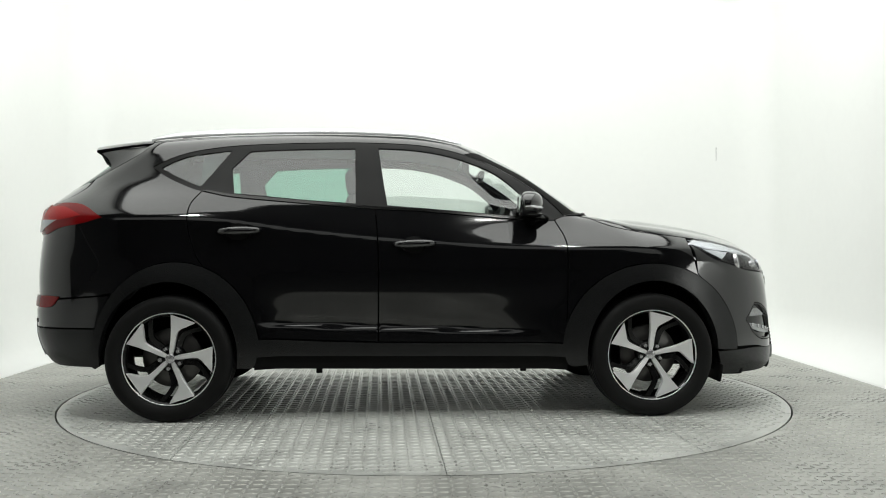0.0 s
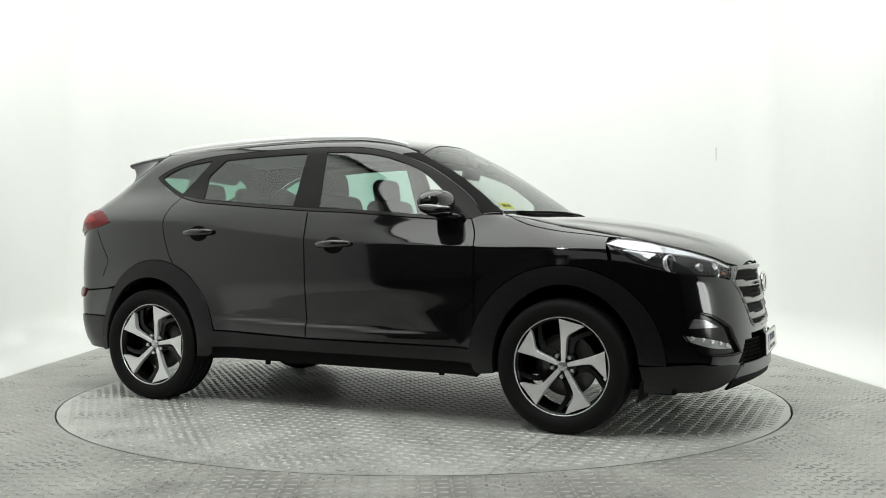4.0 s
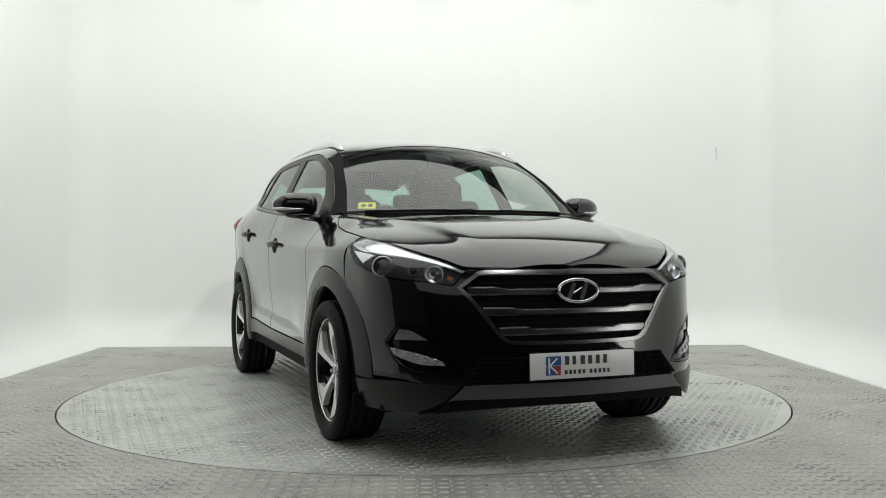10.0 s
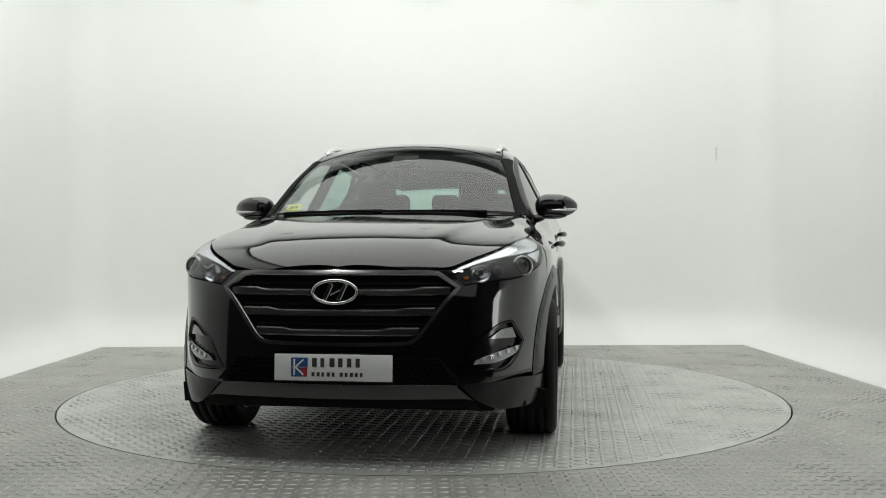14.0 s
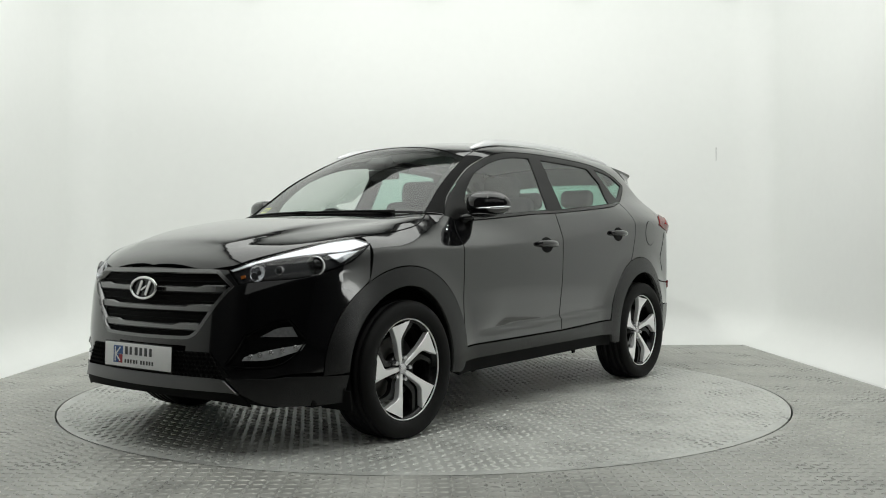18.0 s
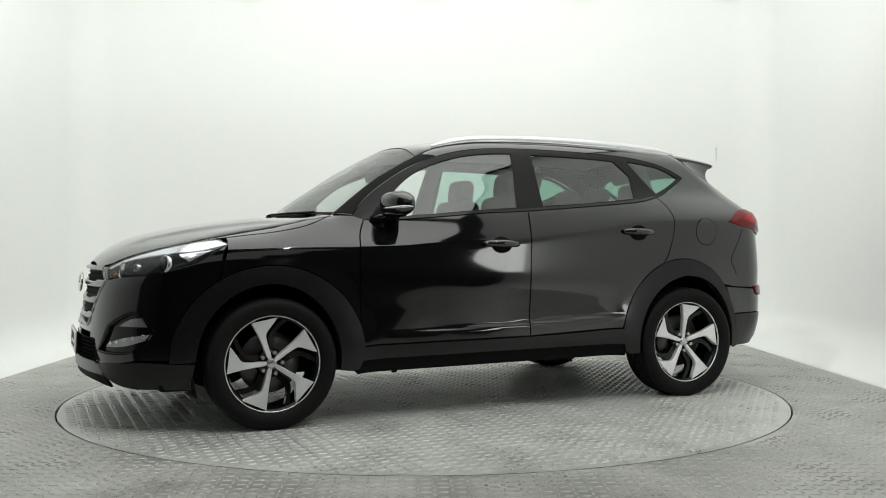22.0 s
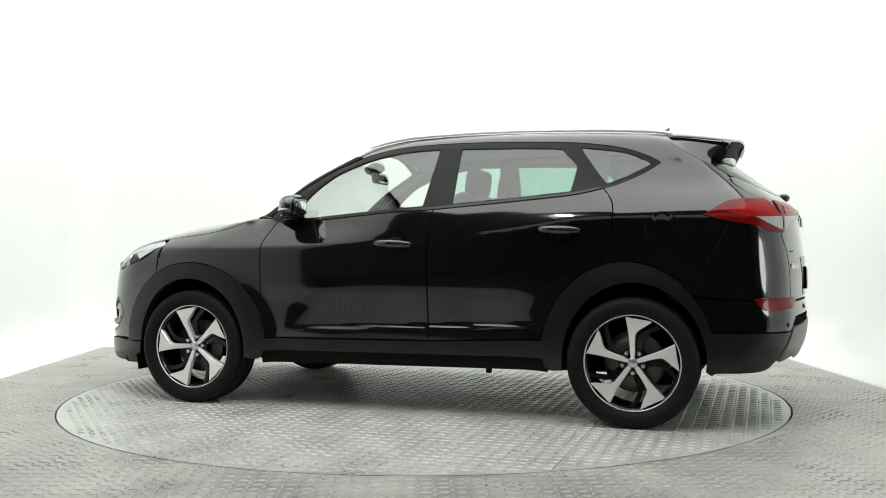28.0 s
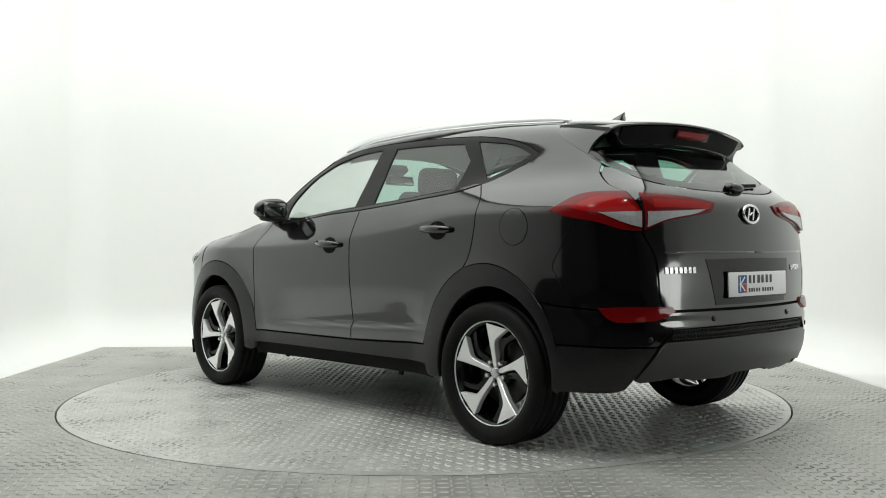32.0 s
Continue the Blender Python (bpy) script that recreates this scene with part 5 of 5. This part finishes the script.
w = curve_part("rear_wiper", pts, 0.007, BLACK, car, "black rear wiper", 8, 1.3)
bm = bmesh.new()
bmesh.ops.create_uvsphere(bm, u_segments=20, v_segments=12, radius=1.0)
for q in bm.verts:
    q.co = Vector((-2.098 + 0.035 * q.co.x, 0.0 + 0.075 * q.co.y, 1.232 + 0.026 * q.co.z))
bm_part("wiper_hub", bm, GLOSS, w, "gloss black wiper hub", 80)
for y in (0.69, 0.33, -0.33, -0.69):
    p, n = on_skin("r", abs(y), 0.545 if abs(y) > 0.5 else 0.625, 0.001)
    p.y, n.y = math.copysign(p.y, y), math.copysign(n.y, y)
    m = frame_at(p, n)
    v, f = lathe([(0.0, 0.003), (0.011, 0.003), (0.013, 0.0), (0.013, -0.004)], 20, "z")
    part("parking_sensor", [m @ Vector(q) for q in v], f, PLASTIC, car, "round parking sensor")
v, f = [], []
for r in range(2):
    for c in range(-34, 35):
        y = (c + 0.5 * r) * 0.0165
        if abs(y) > 0.575:
            continue
        z = 0.577 - 0.022 * r - 0.01 * abs(y)
        p, n = on_skin("r", abs(y), z, -0.010)
        b = len(v)
        for k in range(6):
            a = math.pi / 3 * k
            for rr, o in ((0.0105, 0.0), (0.0098, 0.006), (0.0068, 0.006), (0.0064, 0.0)):
                v.append((p.x - o, y + rr * math.cos(a), z + 1.25 * rr * math.sin(a)))
        for k in range(6):
            j = (k + 1) % 6
            for q in range(3):
                f.append((b + k * 4 + q, b + k * 4 + q + 1, b + j * 4 + q + 1, b + j * 4 + q))
part("rear_honeycomb", v, f, PLASTIC, car, "black honeycomb mesh", None, False)
for sy in (1, -1):
    bm = bmesh.new()
    add_box(bm, (0.012, 0.15, 0.16), pose(-1.722, sy * 0.805, 0.385, 0, -8, 0), 0.006, 2)
    bm_part("mud_flap", bm, BLACK, car, "black mud flap")
    bm = bmesh.new()
    add_box(bm, (0.012, 0.20, 0.10), pose(1.735, sy * 0.80, 0.235, 0, 10, 0), 0.005, 2)
    bm_part("air_deflector", bm, BLACK, car, "black rubber deflector ahead of wheel")
    for x in (-0.53, 0.62):
        bm = bmesh.new()
        add_box(bm, (0.035, 0.015, 0.034), pose(x, sy * 0.80, 0.262), 0.006, 2)
        bm_part("jacking_tab", bm, BLACK, car, "black jacking tab")
v, f = sweep([(-1.0, -0.42, 0.30), (-1.6, -0.45, 0.33), (-1.90, -0.47, 0.345), (-2.0, -0.48, 0.330)], 0.028, 14)
part("exhaust_pipe", v, f, DISC_STEEL, car, "steel exhaust pipe")


# ---- cabin ----
def seat_cushion(bm, m, size, round_by=0.05):
    add_box(bm, size, m, round_by, 4)


def front_seat(sy):
    x0 = -0.20
    bm = bmesh.new()
    seat_cushion(bm, pose(x0 + 0.26, sy * 0.37, 0.70, 0, -6), (0.52, 0.52, 0.16), 0.06)
    seat = bm_part("front_seat", bm, CLOTH, car, "dark cloth front seat")
    bm = bmesh.new()
    seat_cushion(bm, pose(x0 - 0.06, sy * 0.37, 0.98, 0, -14), (0.15, 0.50, 0.60), 0.06)
    bm_part("backrest", bm, CLOTH, seat)
    bm = bmesh.new()
    seat_cushion(bm, pose(x0 - 0.14, sy * 0.36, 1.335, 0, -8), (0.11, 0.27, 0.17), 0.05)
    bm_part("headrest", bm, CLOTH, seat)
    for dy in (-0.06, 0.06):
        v, f = sweep([(x0 - 0.135, sy * 0.36 + dy, 1.27), (x0 - 0.125, sy * 0.36 + dy, 1.20)], 0.007, 8)
        part("headrest_post", v, f, CHROME, seat)


both_sides(front_seat)
bm = bmesh.new()
seat_cushion(bm, pose(-0.92, 0, 0.74), (0.50, 1.30, 0.16), 0.06)
bench = bm_part("rear_seat", bm, CLOTH, car, "dark cloth rear bench seat")
bm = bmesh.new()
seat_cushion(bm, pose(-1.20, 0, 0.98, 0, -18), (0.16, 1.28, 0.48), 0.06)
bm_part("backrest", bm, CLOTH, bench)
for y, w in ((-0.42, 0.26), (0.0, 0.22), (0.42, 0.26)):
    bm = bmesh.new()
    seat_cushion(bm, pose(-1.265, y, 1.305 if y else 1.30, 0, -8), (0.10, w, 0.13), 0.045)
    bm_part("headrest", bm, CLOTH, bench)
    for dy in (-0.05, 0.05):
        v, f = sweep([(-1.26, y + dy, 1.25), (-1.25, y + dy, 1.17)], 0.006, 8)
        part("headrest_post", v, f, CHROME, bench)
bm = bmesh.new()
add_box(bm, (0.42, 1.42, 0.26), pose(0.80, 0, 0.97, 0, 10), 0.08, 4)
add_box(bm, (0.30, 0.44, 0.07), pose(0.66, -0.37, 1.085, 0, 6), 0.03, 3)
add_box(bm, (0.70, 0.24, 0.30), pose(0.35, 0, 0.72), 0.05, 3)
bm_part("dashboard", bm, CABIN, car, "dark grey dashboard")
ring = []
m = pose(0.475, -0.37, 1.02, 0, -64, 0)
for k in range(40):
    a = 2 * math.pi * k / 40
    ring.append(m @ Vector((0.185 * math.cos(a), 0.185 * math.sin(a), 0)))
wheel_ob = curve_part("steering_wheel", ring, 0.015, CABIN, car, "black steering wheel", 8, 1.0, True)
bm = bmesh.new()
add_box(bm, (0.12, 0.13, 0.05), m, 0.02, 3)
add_box(bm, (0.04, 0.34, 0.02), m, 0.006, 2)
bm_part("wheel_hub", bm, CABIN, wheel_ob)
bm = bmesh.new()
add_box(bm, (0.03, 0.24, 0.065), pose(0.46, 0, 1.405, 0, 12, 0), 0.012, 3)
mir = bm_part("interior_mirror", bm, CABIN, car, "black interior mirror")
bm = bmesh.new()
add_box(bm, (0.09, 0.16, 0.05), pose(0.50, 0, 1.475, 0, 30, 0), 0.012, 3)
bm_part("sensor_housing", bm, CABIN, mir)
bm = bmesh.new()
add_box(bm, (0.004, 0.20, 0.052), pose(0.443, 0, 1.405, 0, 12, 0), 0.004, 2)
bm_part("mirror_glass", bm, MIRROR, mir, "mirror glass")
skin("roof_lining", [[("t", 0.37, 0), ("t", 0.37, 0.52)], [("t", 0.37, 0.52), ("t", -0.8, 0.52), ("t", -1.46, 0.48)], [("t", -1.46, 0.48), ("t", -1.48, 0)]], "x", LINING, car, "pale grey cloth roof lining", sides="whole", lift=-0.045, thick=0.0, gap=0.08)
bm = bmesh.new()
add_box(bm, (2.9, 1.40, 0.04), pose(-0.25, 0, 0.42))
bm_part("cabin_floor", bm, BLACK, car)
bm = bmesh.new()
add_box(bm, (0.55, 1.25, 0.03), pose(-1.60, 0, 1.14), 0.01, 2)
bm_part("parcel_shelf", bm, CABIN, car, "dark parcel shelf")
for sy in (1, -1):
    v, f = [], []
    for x, z in ((0.80, 1.09), (0.40, 1.12), (-0.215, 1.145), (-0.8, 1.19), (-1.17, 1.245)):
        p, n = on_skin(S, x, z, -0.03)
        for o, dz in ((0.0, 0.0), (-0.03, 0.004), (-0.07, -0.03), (-0.09, -0.40)):
            v.append((x, sy * (p.y + o), z + dz))
    for i in range(4):
        for k in range(3):
            f.append((i * 4 + k, i * 4 + k + 1, i * 4 + k + 5, i * 4 + k + 4))
    part("door_lining", v, f, CABIN, car, "dark door lining")
    for x, w in ((-0.235, 0.09), (-1.11, 0.16)):
        v, f = [], []
        for z in np.linspace(1.12, 1.52, 8):
            xx = x - (0.06 if w < 0.1 else 0.0) * (z - 1.15)
            p, n = on_skin(S, xx, float(z), -0.03)
            for dx in (-w / 2, w / 2):
                v += [(xx + dx, sy * p.y, float(z))]
            v += [(xx, sy * (p.y - 0.04), float(z))]
        for i in range(7):
            f += [(i * 3, i * 3 + 2, i * 3 + 5, i * 3 + 3), (i * 3 + 2, i * 3 + 1, i * 3 + 4, i * 3 + 5)]
        part("pillar_lining", v, f, CABIN, car, "dark pillar lining")
# sticker on the windscreen, lettering as bars
p, n = on_skin("t", 0.925, 0.585, -0.007)
p.y, n.y = -p.y, -n.y
m = frame_at(p, n)
bm = bmesh.new()
add_box(bm, (0.095, 0.056, 0.001), m)
st = bm_part("windscreen_sticker", bm, YELLOW, car, "small yellow sticker with dark bars")
for dx in (-0.018, 0.018):
    bm = bmesh.new()
    add_box(bm, (0.024, 0.024, 0.001), m @ Matrix.Translation((dx, 0, 0.0012)))
    bm_part("lettering_bar", bm, INK, st)


# ---- wheels ----
def build_wheel(name, phase):
    """A wheel whose outer face looks to +y, round the origin; the mesh itself is the rim barrel."""
    prof = [(0.236, 0.075), (0.246, 0.09), (0.252, 0.092), (0.250, 0.086), (0.238, 0.07), (0.226, 0.03), (0.222, -0.05), (0.235, -0.11), (0.25, -0.115)]
    v, f = lathe(prof, 72)
    wheel = part(name, v, f, ALLOY_DARK, car, "five-spoke two-tone alloy wheel")
    v, f = lathe([(0.2525, 0.0925), (0.2535, 0.0945), (0.2500, 0.0950), (0.2475, 0.092), (0.2465, 0.086)], 96)
    part("rim_edge", v, f, ALLOY, wheel, "machined bright rim edge")
    tyre = [(0.250, 0.080), (0.256, 0.100), (0.268, 0.112), (0.290, 0.121), (0.310, 0.1215), (0.326, 0.116), (0.337, 0.106), (0.3425, 0.094)]
    for a in (0.068, 0.024, -0.024, -0.068):
        tyre += [(0.345, a + 0.0065), (0.337, a + 0.0055), (0.337, a - 0.0055), (0.345, a - 0.0065)]
    tyre += [(0.3425, -0.094), (0.337, -0.106), (0.310, -0.1215), (0.268, -0.112), (0.250, -0.09)]
    v, f = lathe(tyre, 96)
    part("tyre", v, f, RUBBER, wheel, "black low-profile rubber tyre")
    v, f = lathe([(0.0, 0.045), (0.05, 0.045), (0.075, 0.04), (0.08, -0.06)], 32)
    part("hub", v, f, ALLOY_DARK, wheel)
    v, f = lathe([(0.07, 0.0), (0.16, 0.0), (0.163, -0.004), (0.163, -0.02), (0.07, -0.02)], 48)
    part("brake_disc", v, f, DISC_STEEL, wheel, "dull steel brake disc")
    # spokes: a broad blade that sweeps to one side, with a dark step beside it
    for k in range(5):
        a0 = 2 * math.pi * k / 5 + math.pi / 2 + radians(phase)
        lead = Curve((0.03, 0.019), (0.06, 0.013), (0.10, 0.013), (0.140, 0.016), (0.155, 0.020), (0.200, 0.066), (0.235, 0.103), (0.244, 0.110))
        trail = Curve((0.03, -0.019), (0.06, -0.014), (0.10, -0.015), (0.16, -0.020), (0.20, -0.026), (0.244, -0.034))
        depth = Curve((0.035, 0.062), (0.08, 0.070), (0.16, 0.085), (0.243, 0.0915))
        sv, sf = [], []
        rs = np.array([0.025, 0.045, 0.07, 0.10, 0.13, 0.148, 0.158, 0.17, 0.19, 0.21, 0.23, 0.2425])
        for r in rs:
            for w, o in ((float(lead(r)), -0.030), (float(lead(r)), -0.003), (float(lead(r)) - 0.003, 0.0), (float(trail(r)) + 0.003, 0.0), (float(trail(r)), -0.003), (float(trail(r)), -0.030)):
                a = a0 + w / max(r, 0.05) * (1.0 if r > 0.05 else 0.9)
                sv.append((r * math.cos(a), float(depth(r)) + o, r * math.sin(a)))
        for i in range(len(rs) - 1):
            for j in range(5):
                sf.append((i * 6 + j, i * 6 + j + 1, i * 6 + j + 7, i * 6 + j + 6))
        ob = part("spoke", sv, sf, ALLOY, wheel, "", None, False)
        # dark twin blade
        dv, df = [], []
        rs2 = np.linspace(0.075, 0.236, 9)
        for r in rs2:
            mid = float(Curve((0.075, 0.034), (0.14, 0.046), (0.165, 0.066), (0.236, 0.150))(r))
            for w, o in ((mid + 0.016, -0.05), (mid + 0.014, -0.026), (mid - 0.014, -0.026), (mid - 0.016, -0.05)):
                a = a0 + w / r
                dv.append((r * math.cos(a), float(depth(r)) + o, r * math.sin(a)))
        for i in range(len(rs2) - 1):
            for j in range(3):
                df.append((i * 4 + j, i * 4 + j + 1, i * 4 + j + 5, i * 4 + j + 4))
        part("dark_spoke", dv, df, ALLOY_DARK, wheel, "", None, False)
        bm = bmesh.new()
        a = a0 + math.pi / 5
        add_tube(bm, 0.012, 0.010, 0.03, Matrix.Translation((0.057 * math.cos(a), 0.052, 0.057 * math.sin(a))) @ pose(0, 0, 0, -90), 12)
        bm_part("wheel_nut", bm, SATIN_BRIGHT, wheel)
    v, f = lathe([(0.0, 0.0690), (0.020, 0.0685), (0.026, 0.066), (0.028, 0.055)], 32)
    part("centre_cap", v, f, SATIN_BRIGHT, wheel, "round satin silver centre cap")
    return wheel


TRACK = 0.815
for sx, phases in ((1, (-20, 5)), (-1, (0, 10))):
    for sy, phase in zip((1, -1), phases):
        w = build_wheel("wheel", phase)
        w.matrix_basis = pose(sx * WHEEL_X, sy * TRACK, 0.343, 0, 0, 0 if sy > 0 else 180)

# wheel housings and underbody
for sx in (1, -1):
    for sy in (1, -1):
        v, f = lathe([(0.0, 0.0), (0.43, 0.0), (0.43, 0.30)], 40, "y", radians(196))
        back = Matrix.Rotation(radians(8), 3, "Y")
        v = [back @ Vector(q) for q in v]
        part("wheel_housing", [(sx * WHEEL_X + a, sy * (0.56 + b), 0.36 + c) for a, b, c in v], f, BLACK, car, "black wheel housing")
bm = bmesh.new()
add_box(bm, (3.45, 1.25, 0.10), Matrix.Translation((0.25, 0, 0.30)), 0.03)
add_box(bm, (1.75, 1.72, 0.06), Matrix.Translation((0, 0, 0.31)), 0.02)
add_box(bm, (0.28, 1.36, 0.10), Matrix.Translation((1.87, 0, 0.265)), 0.02)
add_box(bm, (0.17, 1.62, 0.10), Matrix.Translation((1.815, 0, 0.265)), 0.02)
add_box(bm, (0.22, 1.50, 0.06), Matrix.Translation((-1.86, 0, 0.41)), 0.02)
bm_part("underbody", bm, BLACK, car, "dark underbody")


def motions():
    ox, oy = -0.110, -0.0625
    turn = [2.71, -4.29, -11.38, -18.54, -25.75, -33.02, -40.32, -47.66, -55.01, -62.37, -69.73, -77.10, -84.45, -91.79, -99.12, -106.43, -113.71,
            -120.97, -128.21, -135.43, -142.63, -149.81, -156.97, -164.13, -171.27, -178.42, -185.57, -192.74, -199.93, -207.14, -214.41, -221.72, -229.09]
    rows, plain = [], []
    for t, a in enumerate(turn):
        c, s = math.cos(radians(a)), math.sin(radians(a))
        rows.append((t, pose(c * ox - s * oy, s * ox + c * oy, 0.0, 0, 0, a)))
        plain.append((t, pose(0, 0, 0, 0, 0, a)))
    walk(car, rows)
    walk(turntable, plain)


motions()
